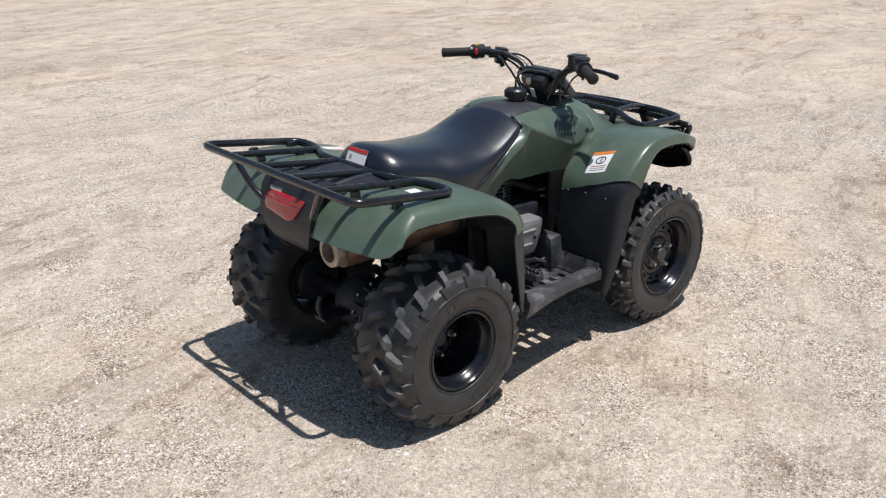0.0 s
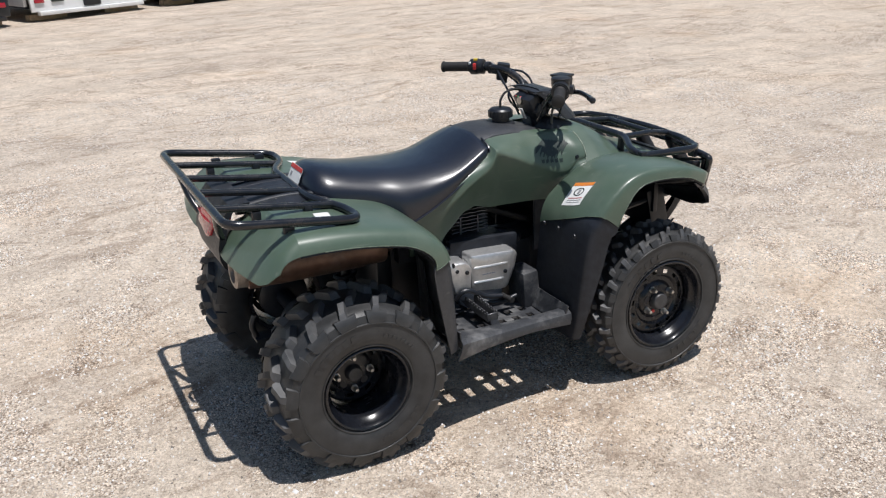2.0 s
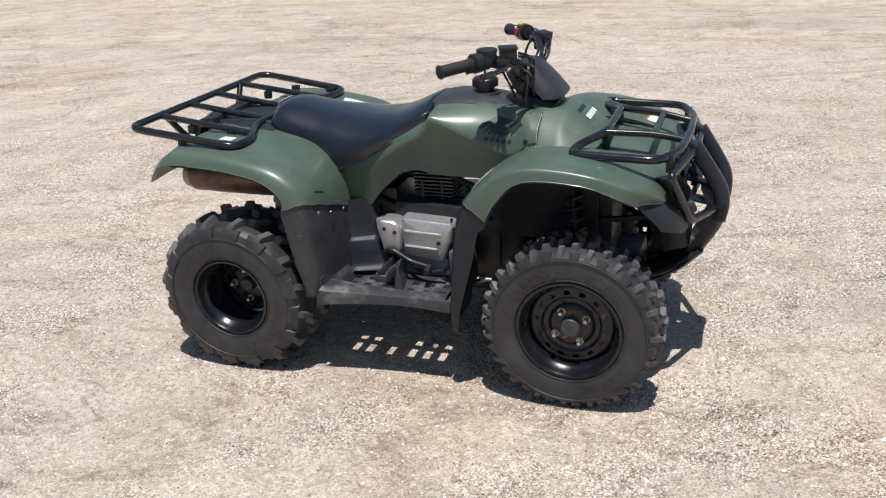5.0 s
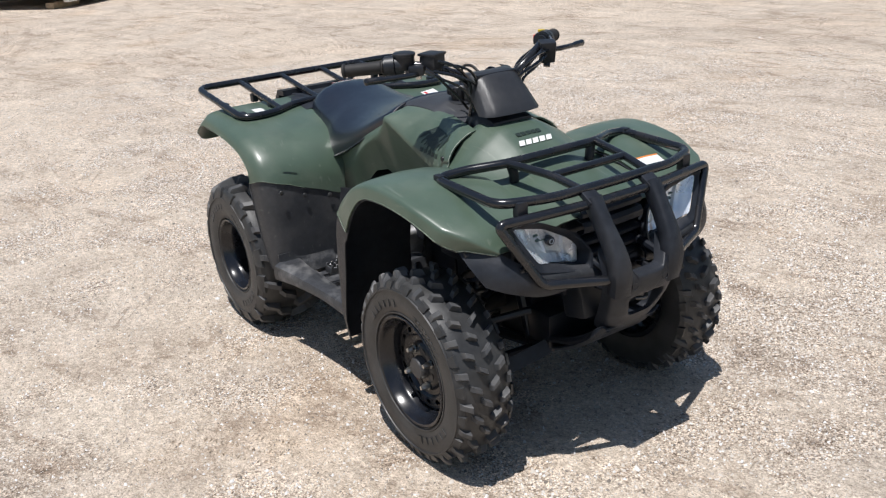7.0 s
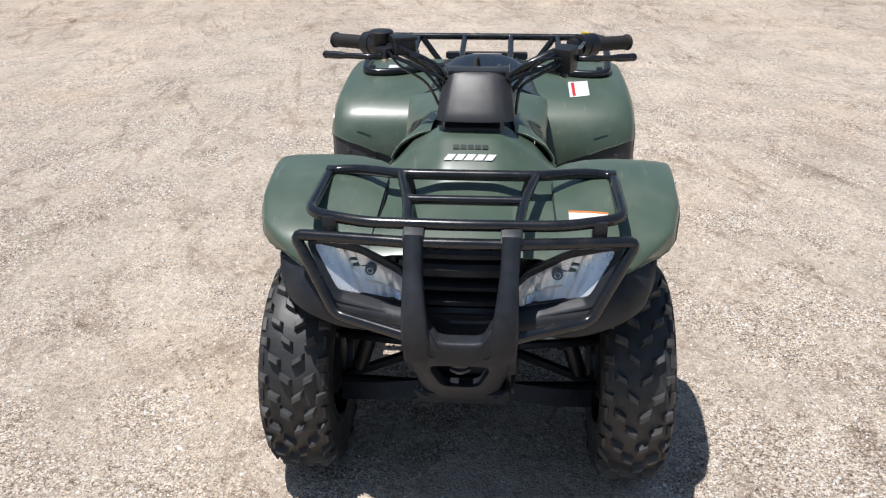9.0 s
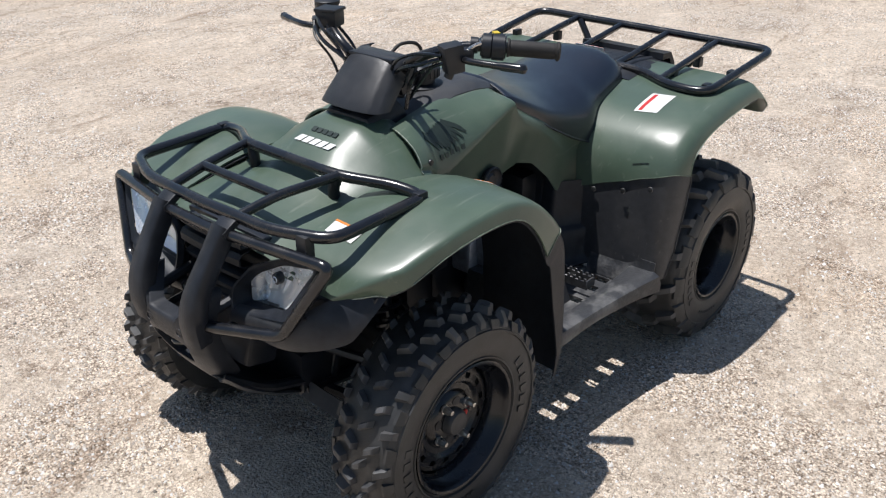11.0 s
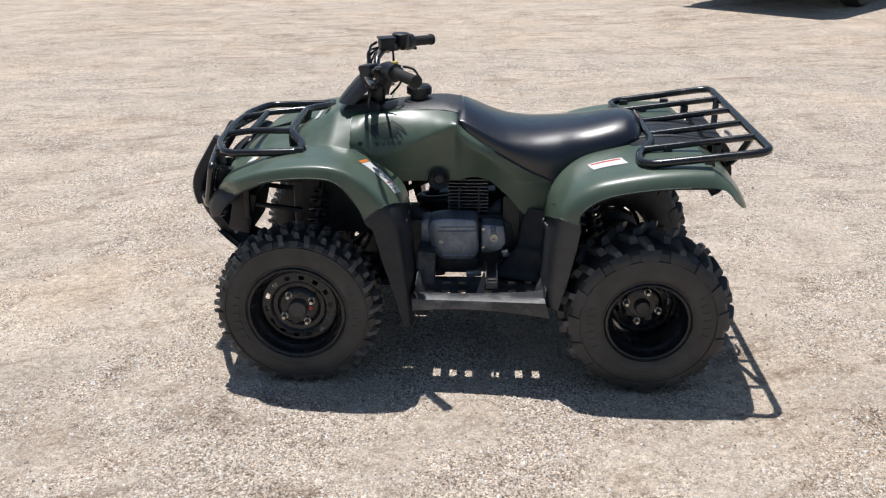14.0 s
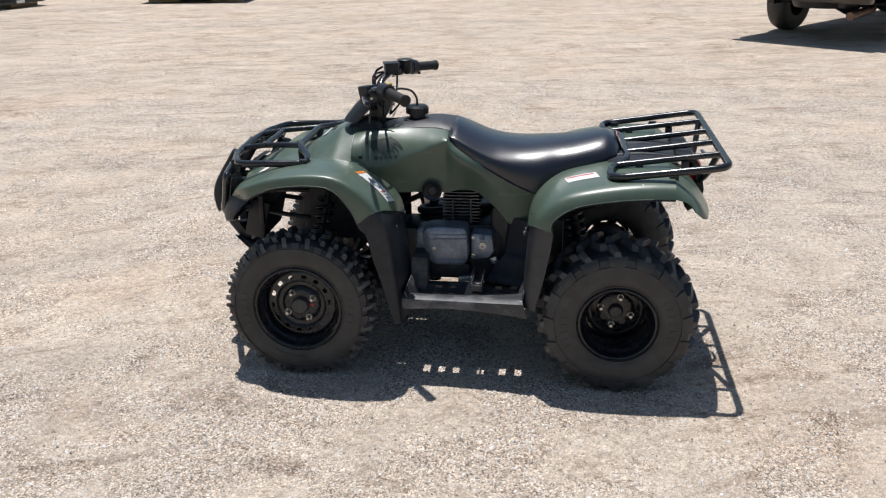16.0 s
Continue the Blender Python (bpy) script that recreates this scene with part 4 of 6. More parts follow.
part("nose_core", Mesh().box((0.800, 0, 0.470), (0.080, 0.236, 0.150), 0.012, (0, -14, 0)), FRAMEM, quad)
grille = Mesh()
grille.box((0.778, 0, 0.570), (0.02, 0.26, 0.23), 0.004)
part("grille_back", grille, FRAMEM, quad)
for x, z, h in ((0.824, 0.674, 0.014), (0.830, 0.640, 0.026), (0.824, 0.600, 0.009), (0.824, 0.566, 0.012), (0.820, 0.532, 0.012)):
    rows = [[(x - 0.5 * y * y + dx, y, z + dz * h) for dx, dz in ((-0.022, 0.62), (0.0, 0.5), (0.006, 0.2), (0.006, -0.3), (-0.002, -0.5), (-0.022, -0.5))] for y in [-0.10 + 0.02 * k for k in range(11)]]
    part("grille_slat", Mesh().sheet(rows, 0.003), BLACK, quad)

# brush guard of black plastic: two posts, a holed plate and the skid below
bull = new("brush_guard")
bull.parent = quad
tagged(bull, "scuffed black plastic front brush guard")
for s in (-1, 1):
    spine = curve(flip([(0.856, 0.098, 0.728), (0.880, 0.097, 0.690), (0.912, 0.094, 0.640), (0.936, 0.091, 0.595), (0.944, 0.088, 0.550), (0.936, 0.084, 0.500)], s), 20)
    rings = []
    for i, p in enumerate(spine):
        d = (spine[min(19, i + 1)] - spine[max(0, i - 1)]).normalized()
        nx = Vector((-d.z, 0, d.x)).normalized() * -1
        w = 0.019 + 0.008 * min(1, max(0, (0.66 - p.z) / 0.1))
        dep = 0.022
        rings.append([p + Vector((0, y * w, 0)) + nx * (q * dep) for y, q in ((-1, -0.7), (-1, 0.6), (-0.7, 0.95), (0, 1.05), (0.7, 0.95), (1, 0.6), (1, -0.7), (0.7, -1), (-0.7, -1))])
    part("guard_post", Mesh().loft(rings), BLACK, bull, "", 50)
    part("guard_cap", Mesh().box((0.852, s * 0.098, 0.731), (0.050, 0.044, 0.016), 0.005, (0, 30, 0)), BLACK, bull)
LANE = ((0.360, 0.884, 0.078), (0.385, 0.902, 0.082), (0.400, 0.912, 0.086), (0.430, 0.930, 0.092), (0.462, 0.946, 0.098), (0.490, 0.955, 0.104), (0.512, 0.960, 0.108), (0.535, 0.962, 0.110), (0.555, 0.958, 0.110), (0.580, 0.946, 0.106), (0.612, 0.928, 0.102))


def on_plate(y, z, sunk=0.0):
    """A point of the guard plate, whose face bows back towards its edges."""
    x, w = lerp_rows(LANE, z)
    return Vector((x - sunk - 0.022 * min(1.2, abs(y) / w) ** 5, y, z))


# outer edge, clockwise from the middle of the U between the posts, and the window
edge = [(0.0, 0.543), (0.030, 0.543), (0.046, 0.547), (0.060, 0.557), (0.070, 0.574), (0.075, 0.606), (0.100, 0.606), (0.108, 0.560), (0.108, 0.520), (0.102, 0.480), (0.094, 0.440), (0.084, 0.395), (0.070, 0.366), (0.040, 0.362), (0.0, 0.360)]
edge = edge + [(-y, z) for y, z in edge[-2:0:-1]]
outer = fillet([Vector((y, z, 0)) for y, z in edge], 0.012, True, 3)
win = fillet([Vector((y, z, 0)) for y, z in ((0.054, 0.484), (0.060, 0.474), (0.040, 0.428), (0.028, 0.420), (-0.028, 0.420), (-0.040, 0.428), (-0.060, 0.474), (-0.054, 0.484))], 0.010, True, 3)
hub2 = Vector((0.0, 0.455, 0))


def spoke(loop, t):
    """Where a ray from the window's middle leaves a closed loop."""
    d = Vector((math.sin(t), math.cos(t), 0))
    best = 0.0
    for i, a in enumerate(loop):
        b = loop[(i + 1) % len(loop)]
        e = b - a
        det = d.x * e.y - d.y * e.x
        if abs(det) < 1e-9:
            continue
        q = a - hub2
        r = (q.x * e.y - q.y * e.x) / det
        u = (q.x * d.y - q.y * d.x) / det
        if r > best and -1e-6 <= u <= 1 + 1e-6:
            best = r
    return hub2 + d * best


rays = [math.tau * k / 120 for k in range(120)]
ins, outs = [spoke(win, t) for t in rays], [spoke(outer, t) for t in rays]
rings = []
for k, sunk in ((0.0, 0.034), (0.0, 0.006), (0.03, 0.001), (0.08, 0.0), (0.3, 0.0), (0.6, 0.0), (0.85, 0.0), (0.95, 0.001), (0.985, 0.004), (1.0, 0.009), (1.0, 0.036)):
    rings.append([on_plate(*a.lerp(b, k).xy, sunk) for a, b in zip(ins, outs)])
part("guard_plate", Mesh().loft(rings, True, False), BLACK, bull, "", 60)
for y in (-0.052, 0.052):
    part("bolt_hole", Mesh().turned([(-0.004, 0.0105), (0.0008, 0.0100), (0.0008, 0.0085), (-0.0015, 0.008), (-0.0015, 0.0)], on_plate(y, 0.516), "x", 16), FRAMEM, bull)
part("tow_eye", Mesh().box((0.900, 0, 0.470), (0.05, 0.030, 0.012), 0.004).tube([(0.93, -0.018, 0.466), (0.945, 0, 0.466), (0.93, 0.018, 0.466)], 0.005), BOLT, bull)
rows = [[Vector((p.x, p.y + y, p.z + (0.012 if abs(y) > 0.09 else 0))) for y in (-0.10, -0.085, -0.03, 0.03, 0.085, 0.10)] for p in curve([(0.900, 0, 0.385), (0.840, 0, 0.325), (0.750, 0, 0.268), (0.640, 0, 0.225), (0.500, 0, 0.200), (0.300, 0, 0.185)], 22)]
part("skid_plate", Mesh().sheet(rows, 0.005), BLACK, quad, "black plastic skid plate")

# ---- bars and controls ----
bar = new("handlebar")
bar.location = (0, 0.007, 0.007)
bar.parent = quad
tagged(bar, "black handlebar with rubber grips and controls")
path = [(0.312, 0.05, 0.862), (0.330, 0.062, 0.905), (0.350, 0.112, 0.952), (0.318, 0.190, 0.984), (0.268, 0.245, 0.988), (0.178, 0.366, 0.979)]
part("bar_tube", Mesh().tube(flip(path, 1)[::-1] + flip(path, -1), 0.0115, 0.04), TUBE, bar)
for s in (-1, 1):
    a, b = Vector((0.238, s * 0.286, 0.985)), Vector((0.170, s * 0.376, 0.978))
    rib = [0.0200, 0.0200, 0.0168] + [0.0168 if k % 2 else 0.0180 for k in range(26)] + [0.0168, 0.0205, 0.0205, 0.0150]
    gm2 = Mesh().tube([a.lerp(b, k / (len(rib) - 1)) for k in range(len(rib))], lambda t: rib[min(len(rib) - 1, int(t * (len(rib) - 1) + 0.5))], 0.0, sides=14, steps=0)
    part("grip", gm2, GRIP, bar, "ribbed black rubber grip")
    d = (b - a).normalized()
    ang = math.degrees(math.atan2(d.y, d.x))
    u = (a - b).normalized()
    low = Vector((0, 0, 1))
    barrel = [a + u * 0.002, a + u * 0.006, a + u * 0.030, a + u * 0.034, a + u * 0.036, a + u * 0.052, a + u * 0.056]
    size = (0.022, 0.0275, 0.0275, 0.0255, 0.0275, 0.0265, 0.020)
    hb = Mesh().tube([barrel[0], barrel[1], barrel[2], barrel[3]], lambda t: 0.0285 if 0.1 < t < 0.95 else 0.024, 0.001, sides=18)
    hb.tube(barrel[3:], lambda t: 0.0270 if t < 0.9 else 0.022, 0.001, sides=18)
    part("switch_housing", hb, FRAMEM, bar)
    part("housing_screw", Mesh().tube([a + u * 0.018 - low * 0.026, a + u * 0.018 - low * 0.030], 0.004, sides=8), STEEL, bar)
    part("bar_clamp", Mesh().tube([a + u * 0.062, a + u * 0.078], 0.0175, sides=14), FRAMEM, bar)
    part("lever_perch", Mesh().box((0.306, s * 0.224, 0.976), (0.042, 0.046, 0.026), 0.006, (0, 0, ang)), FRAMEM, bar)
    tip = (0.300, s * 0.372, 0.967)
    part("brake_lever", Mesh().tube([(0.318, s * 0.226, 0.968), (0.334, s * 0.258, 0.970), (0.322, s * 0.312, 0.969), tip], lambda t: 0.0075 if t < 0.9 else 0.0095, 0.03), TUBE, bar)
part("fluid_box", Mesh().box((0.318, -0.180, 0.994), (0.050, 0.052, 0.038), 0.006, (0, 0, 20)).box((0.318, -0.180, 1.015), (0.056, 0.058, 0.008), 0.003, (0, 0, 20)), FRAMEM, bar)
part("throttle_box", Mesh().turned([(-0.020, 0.0), (-0.020, 0.024), (-0.014, 0.028), (0.016, 0.028), (0.017, 0.031), (0.024, 0.031), (0.027, 0.026), (0.027, 0.0)], (0.272, -0.240, 0.996), "z", 24), FRAMEM, bar)
part("clutch_box", Mesh().box((0.330, 0.212, 0.968), (0.040, 0.042, 0.062), 0.006, (0, 8, -30), 1.15).tube([(0.330, 0.212, 0.945), (0.336, 0.205, 0.925)], 0.010), FRAMEM, bar)
part("yellow_switch", Mesh().box((0.246, 0.262, 1.013), (0.014, 0.020, 0.008), 0.002, (0, 0, -35)), YELLOW, bar, "yellow light switch")
part("red_switch", Mesh().box((0.236, 0.252, 0.990), (0.012, 0.020, 0.024), 0.003, (0, 0, -35)), REDP, bar, "red engine stop switch")
part("start_button", Mesh().turned([(0, 0.006), (0.006, 0.0055), (0.007, 0)], (0.228, 0.268, 1.000), "x", 12, sign=-1), WHITE, bar)
part("lever_lock", Mesh().tube([(0.316, 0.236, 0.982), (0.306, 0.250, 0.996), (0.290, 0.256, 1.000)], 0.004, 0.008, sides=6), STEEL, bar)
for s in (-1, 1):
    part("lever_ball", Mesh().turned([(-0.0105, 0.0), (-0.008, 0.007), (0, 0.0105), (0.008, 0.007), (0.0105, 0.0)], (0.299, s * 0.374, 0.967), "z", 14), TUBE, bar)
    part("lever_pivot", Mesh().turned([(-0.016, 0.0), (-0.016, 0.008), (0.016, 0.008), (0.018, 0.005), (0.018, 0.0)], (0.318, s * 0.226, 0.970), "z", 12), STEEL, bar)
    part("riser_clamp", Mesh().box((0.318, s * 0.052, 0.878), (0.040, 0.030, 0.036), 0.006, (0, 20, 0)), FRAMEM, bar)
part("thumb_lever", Mesh().tube([(0.262, -0.250, 0.985), (0.244, -0.275, 0.966), (0.222, -0.290, 0.960)], 0.006, 0.01), TUBE, bar)
for pts, r in (
    ([(0.345, 0.19, 0.965), (0.366, 0.150, 0.950), (0.366, 0.085, 0.925), (0.345, 0.05, 0.880)], 0.005),
    ([(0.350, 0.20, 0.975), (0.372, 0.14, 0.972), (0.372, 0.08, 0.940), (0.350, 0.04, 0.870)], 0.004),
    ([(0.350, -0.20, 0.975), (0.376, -0.14, 0.955), (0.368, -0.075, 0.920), (0.345, -0.05, 0.870)], 0.005),
    ([(0.345, -0.16, 0.985), (0.374, -0.125, 0.978), (0.370, -0.080, 0.945), (0.350, -0.05, 0.860)], 0.004),
    ([(0.300, -0.20, 0.99), (0.290, -0.14, 0.935), (0.300, -0.09, 0.880), (0.305, -0.06, 0.840)], 0.004),
    ([(0.300, 0.21, 0.985), (0.290, 0.14, 0.945), (0.300, 0.09, 0.885), (0.305, 0.06, 0.840)], 0.0045),
    ([(0.352, -0.185, 1.000), (0.372, -0.150, 0.985), (0.366, -0.100, 0.940), (0.352, -0.080, 0.880), (0.345, -0.085, 0.830)], 0.0045),
    ([(0.338, -0.215, 0.985), (0.362, -0.185, 0.955), (0.372, -0.120, 0.915), (0.372, -0.085, 0.850)], 0.0035),
    ([(0.340, 0.205, 0.960), (0.352, 0.150, 0.935), (0.345, 0.105, 0.900), (0.352, 0.095, 0.835)], 0.0045),
    ([(0.330, 0.215, 0.990), (0.352, 0.160, 0.970), (0.352, 0.110, 0.930), (0.340, 0.075, 0.880)], 0.0035),
):
    part("cable", Mesh().tube(curve(pts, 14), r, 0.001, sides=6), TUBE, bar)
# cover in front of the bars
rows = []
for t, bx, bz in ((0, -0.050, 0.001), (0, -0.026, 0.003), (0, -0.010, 0.001), (0.03, -0.002, -0.001), (0.10, 0, 0), (0.25, 0.001, 0.001), (0.5, 0.002, 0.002), (0.8, 0.001, 0.001), (0.95, 0, 0), (1.0, -0.002, -0.001)):
    x, z, w = 0.366 + 0.090 * t + bx, 0.945 - 0.100 * t + bz, 0.070 + 0.016 * t
    back = 0.075 - 0.02 * t + bx * 0.6
    dip = 0.0
    rows.append([(x - back, -w - 0.008, z - 0.004), (x - back * 0.4, -w - 0.006, z - 0.002), (x - 0.020, -w - 0.001, z - 0.003), (x - 0.007, -w + 0.007, z - 0.001), (x - 0.001, -w + 0.019, z), (x + 0.004, -w * 0.4, z - dip * 0.5), (x + 0.005, 0, z - dip * 0.5), (x + 0.004, w * 0.4, z - dip * 0.5), (x - 0.001, w - 0.019, z), (x - 0.007, w - 0.007, z - 0.001), (x - 0.020, w + 0.001, z - 0.003), (x - back * 0.4, w + 0.006, z - 0.002), (x - back, w + 0.008, z - 0.004)])
part("bar_cover", Mesh().sheet(rows, 0.004), VISOR, bar, "matt black plastic handlebar cover", 75)
part("cover_top", Mesh().box((0.332, 0, 0.938), (0.072, 0.138, 0.010), 0.004, (0, -4, 0)), BLACK, bar)
part("instrument_pod", Mesh().box((0.318, 0, 0.890), (0.060, 0.110, 0.085), 0.012, (0, -30, 0)), FRAMEM, bar)
for y, mt in ((0.036, REDP), (0.022, GREENL), (0.008, REDP)):
    part("indicator_lamp", Mesh().turned([(0, 0.0045), (0.003, 0.004), (0.004, 0)], (0.279, y, 0.913), "x", 10, sign=-1), mt, bar)
part("gauge_cable", Mesh().tube(curve([(0.30, 0.06, 0.93), (0.262, 0.052, 0.935), (0.250, 0.035, 0.905), (0.285, 0.03, 0.862)], 14), 0.004, 0.001, sides=6), TUBE, bar)
part("key_switch", Mesh().turned([(0, 0.014), (0.012, 0.013), (0.014, 0.0)], (0.285, 0.01, 0.902), "x", 16, sign=-1), STEEL, bar)
part("pod_label", Mesh().box((0.276, -0.012, 0.862), (0.003, 0.018, 0.040), 0.001, (0, -25, 0)), WHITE, bar, "small white warning label")
part("stem", Mesh().tube([(0.325, 0, 0.880), (0.355, 0, 0.780), (0.42, 0, 0.50)], 0.024), FRAMEM, quad)
part("stem_boot", Mesh().box((0.385, 0, 0.822), (0.130, 0.170, 0.050), 0.016, (0, 14, 0), 0.8), BLACK, quad)

# fuel cap with its breather hose
cap = Mesh().turned([(-0.006, 0.050), (0.0, 0.050), (0.004, 0.042), (0.006, 0.030), (0.018, 0.030), (0.020, 0.039), (0.044, 0.040), (0.050, 0.034), (0.053, 0.0)], (0.192, 0.005, 0.846), "z", 40)
cap = part("fuel_cap", cap, FRAMEM, quad, "black plastic fuel cap with breather hose")
for k in range(20):
    t = math.tau * k / 20
    part("cap_rib", Mesh().box((0.192 + 0.0395 * math.cos(t), 0.005 + 0.0395 * math.sin(t), 0.878), (0.005, 0.005, 0.022), 0.001, (0, 0, math.degrees(t)), seg=1), FRAMEM, cap)
part("breather_hose", Mesh().tube(curve([(0.192, 0.005, 0.897), (0.194, 0.006, 0.925), (0.215, 0.004, 0.950), (0.262, 0.0, 0.955), (0.300, 0.0, 0.935)], 18), 0.0042, 0.001, sides=8), GRIP, quad)

# ---- tail ----
tail = new("tail_light")
tail.parent = quad
tagged(tail, "red tail light in a black housing")
lens_o = [(-0.822, 0.128, 0.690), (-0.828, 0.066, 0.714), (-0.826, -0.104, 0.712), (-0.842, -0.056, 0.648), (-0.843, -0.026, 0.638), (-0.834, 0.112, 0.650)]
ol = fillet([Vector(p) for p in lens_o], 0.008, True, 3)
mid = sum(ol, Vector()) / len(ol)
lm = Mesh()
rings = [[p + Vector((0.045, 0, 0)) for p in ol], ol] + [[mid.lerp(p, k) - Vector((0.008 * (1 - k * k) ** 0.5, 0, 0)) for p in ol] for k in (0.97, 0.9, 0.7, 0.4, 0.05)]
lm.loft(rings, True, True)
part("lens", lm, RED, tail, "glossy red plastic lens")
part("lens_rib", Mesh().tube([(-0.832, 0.112, 0.688), (-0.8425, 0.0, 0.690), (-0.834, -0.082, 0.690)], 0.0022, sides=6), RED, tail)
rows = [[Vector((x, s2 * w, z)) for s2 in (-1, -0.8, -0.3, 0.3, 0.8, 1)] for x, z, w in ((-0.735, 0.742, 0.146), (-0.785, 0.738, 0.142), (-0.802, 0.712, 0.142), (-0.812, 0.664, 0.140), (-0.818, 0.630, 0.138), (-0.812, 0.590, 0.118), (-0.800, 0.562, 0.092), (-0.785, 0.550, 0.080))]
part("housing", Mesh().sheet(rows, 0.02), BLACK, tail)
part("tail_stay", Mesh().tube([(-0.835, 0.06, 0.728), (-0.850, 0.03, 0.735), (-0.845, -0.02, 0.735)], 0.006, 0.01), STEEL, quad)
part("muffler", Mesh().tube([(-0.345, -0.245, 0.600), (-0.380, -0.245, 0.598), (-0.40, -0.245, 0.597), (-0.76, -0.212, 0.583), (-0.785, -0.208, 0.582), (-0.80, -0.207, 0.581)], lambda t: 0.030 + 0.028 * min(1, min(t, 1 - t) * 7), 0.002, sides=22), RUSTY, quad, "heat-browned steel muffler")
part("muffler_tip", Mesh().turned([(0.0, 0.030), (0.0, 0.046), (0.008, 0.050), (0.040, 0.048), (0.044, 0.040), (0.044, 0.032), (0.010, 0.026), (0.006, 0.0)], (-0.780, -0.207, 0.581), "x", 28, sign=-1), TIP, quad, "scorched steel tail pipe")
part("exhaust_pipe", Mesh().tube([(0.085, -0.02, 0.480), (0.170, -0.04, 0.465), (0.205, -0.09, 0.460), (0.170, -0.120, 0.462), (-0.10, -0.125, 0.470), (-0.22, -0.105, 0.540), (-0.300, -0.19, 0.585), (-0.345, -0.245, 0.600)], 0.017, 0.06), FRAMEM, quad)
part("heat_shield", Mesh().turned([(0.0, 0.060), (0.26, 0.061)], (-0.70, -0.224, 0.588), "x", 14, 2.4, 5.2), RUSTY, quad)

# ---- engine ----
eng = new("engine")
eng.parent = quad
tagged(eng, "air-cooled engine with finned cylinder and alloy covers")
part("crankcase", Mesh().box((0.0, 0, 0.350), (0.27, 0.24, 0.20), 0.03).box((-0.02, 0, 0.438), (0.20, 0.18, 0.05), 0.02), CRANK, eng)
part("cylinder", Mesh().box((0.025, 0, 0.52), (0.10, 0.10, 0.15), 0.01), FRAMEM, eng, "black finned cylinder")
for k in range(12):
    wide = 0.138 - 0.004 * max(0, k - 8)
    fin = Mesh()
    edge = [(0.025 - wide / 2 + wide * i / 12, 0.0012 * math.sin(i * 1.9 + k)) for i in range(13)]
    rim = [(x, -0.075, 0.456 + 0.0125 * k + d) for x, d in edge] + [(x, 0.075, 0.456 + 0.0125 * k - d) for x, d in edge[::-1]]
    part("cooling_fin", fin.plate(rim, (0, 0, 0.0032)), FIN, eng)
for s in (-1, 1):
    for x in (-0.012, 0.055):
        part("fin_web", Mesh().tube([(x, s * 0.0745, 0.462), (x, s * 0.0745, 0.560)], 0.0035, sides=6), FIN, eng)
part("head_cover", Mesh().box((0.025, 0, 0.622), (0.12, 0.11, 0.040), 0.014), FRAMEM, eng)
part("carburettor", Mesh().box((-0.150, 0.0, 0.530), (0.060, 0.070, 0.090), 0.012).tube([(-0.03, 0, 0.560), (-0.22, 0, 0.560)], 0.019), FRAMEM, eng)
# added dark hose that narrows the bright gap beside the cylinder
part("gap_hose", Mesh().tube(curve([(0.060, -0.055, 0.590), (0.120, -0.060, 0.560), (0.180, -0.055, 0.535), (0.260, -0.050, 0.500)], 12), 0.011, 0.001, sides=8), GRIP, eng)
part("pipe_guard", Mesh().box((0.040, -0.125, 0.466), (0.262, 0.040, 0.068), 0.012, (0, 2.5, 0)).box((0.030, -0.085, 0.492), (0.200, 0.07, 0.012), 0.004, (0, 2.5, 0)), BLACK, eng, "black pipe guard above the engine cover")


def cover(outline, y0, y1, s, mat, name, label, r=0.02):
    ol = fillet([Vector((x, s * y0, z)) for x, z in outline], r, True, 5)
    c = sum(ol, Vector()) / len(ol)
    rise = Vector((0, s * (y1 - y0), 0))
    rings = [ol, [p + rise * 0.8 for p in ol], [c.lerp(p, 0.96) + rise * 0.95 for p in ol], [c.lerp(p, 0.88) + rise for p in ol], [c.lerp(p, 0.5) + rise * 1.02 for p in ol], [c.lerp(p, 0.02) + rise * 1.02 for p in ol]]
    return part(name, Mesh().loft(rings, True, True), mat, eng, label)


cover([(-0.049, 0.470), (0.040, 0.466), (0.122, 0.461), (0.136, 0.449), (0.126, 0.392), (0.094, 0.324), (0.060, 0.326), (-0.043, 0.340)], 0.12, 0.205, -1, ALU, "clutch_cover", "bright cast aluminium engine cover", 0.014)
cover([(-0.134, 0.441), (-0.117, 0.461), (-0.064, 0.457), (-0.044, 0.433), (-0.048, 0.346), (-0.078, 0.338), (-0.108, 0.342)], 0.12, 0.212, -1, ALU, "gear_cover", "bright cast aluminium engine cover", 0.016)
cover([(-0.160, 0.443), (-0.112, 0.452), (-0.118, 0.412), (-0.157, 0.417)], 0.10, 0.165, -1, ALU, "rear_cover", "", 0.01)
cover([(-0.085, 0.338), (0.090, 0.326), (0.105, 0.300), (0.080, 0.262), (-0.060, 0.262)], 0.11, 0.165, -1, CASE, "lower_case", "dull grey lower engine case", 0.015)
for z, x0, x1 in ((0.424, -0.034, 0.092), (0.372, -0.034, 0.078)):
    rib = Mesh().tube([(x0, -0.203, z), (x0 + 0.006, -0.206, z), (x1 - 0.01, -0.206, z - 0.004), (x1, -0.203, z - 0.004)], 0.0055, 0.004, sides=8)
    part("cover_rib", rib, ALU, eng)
part("maker_mark", Mesh().box((0.020, -0.2065, 0.396), (0.050, 0.001, 0.004), 0), CASE, eng)
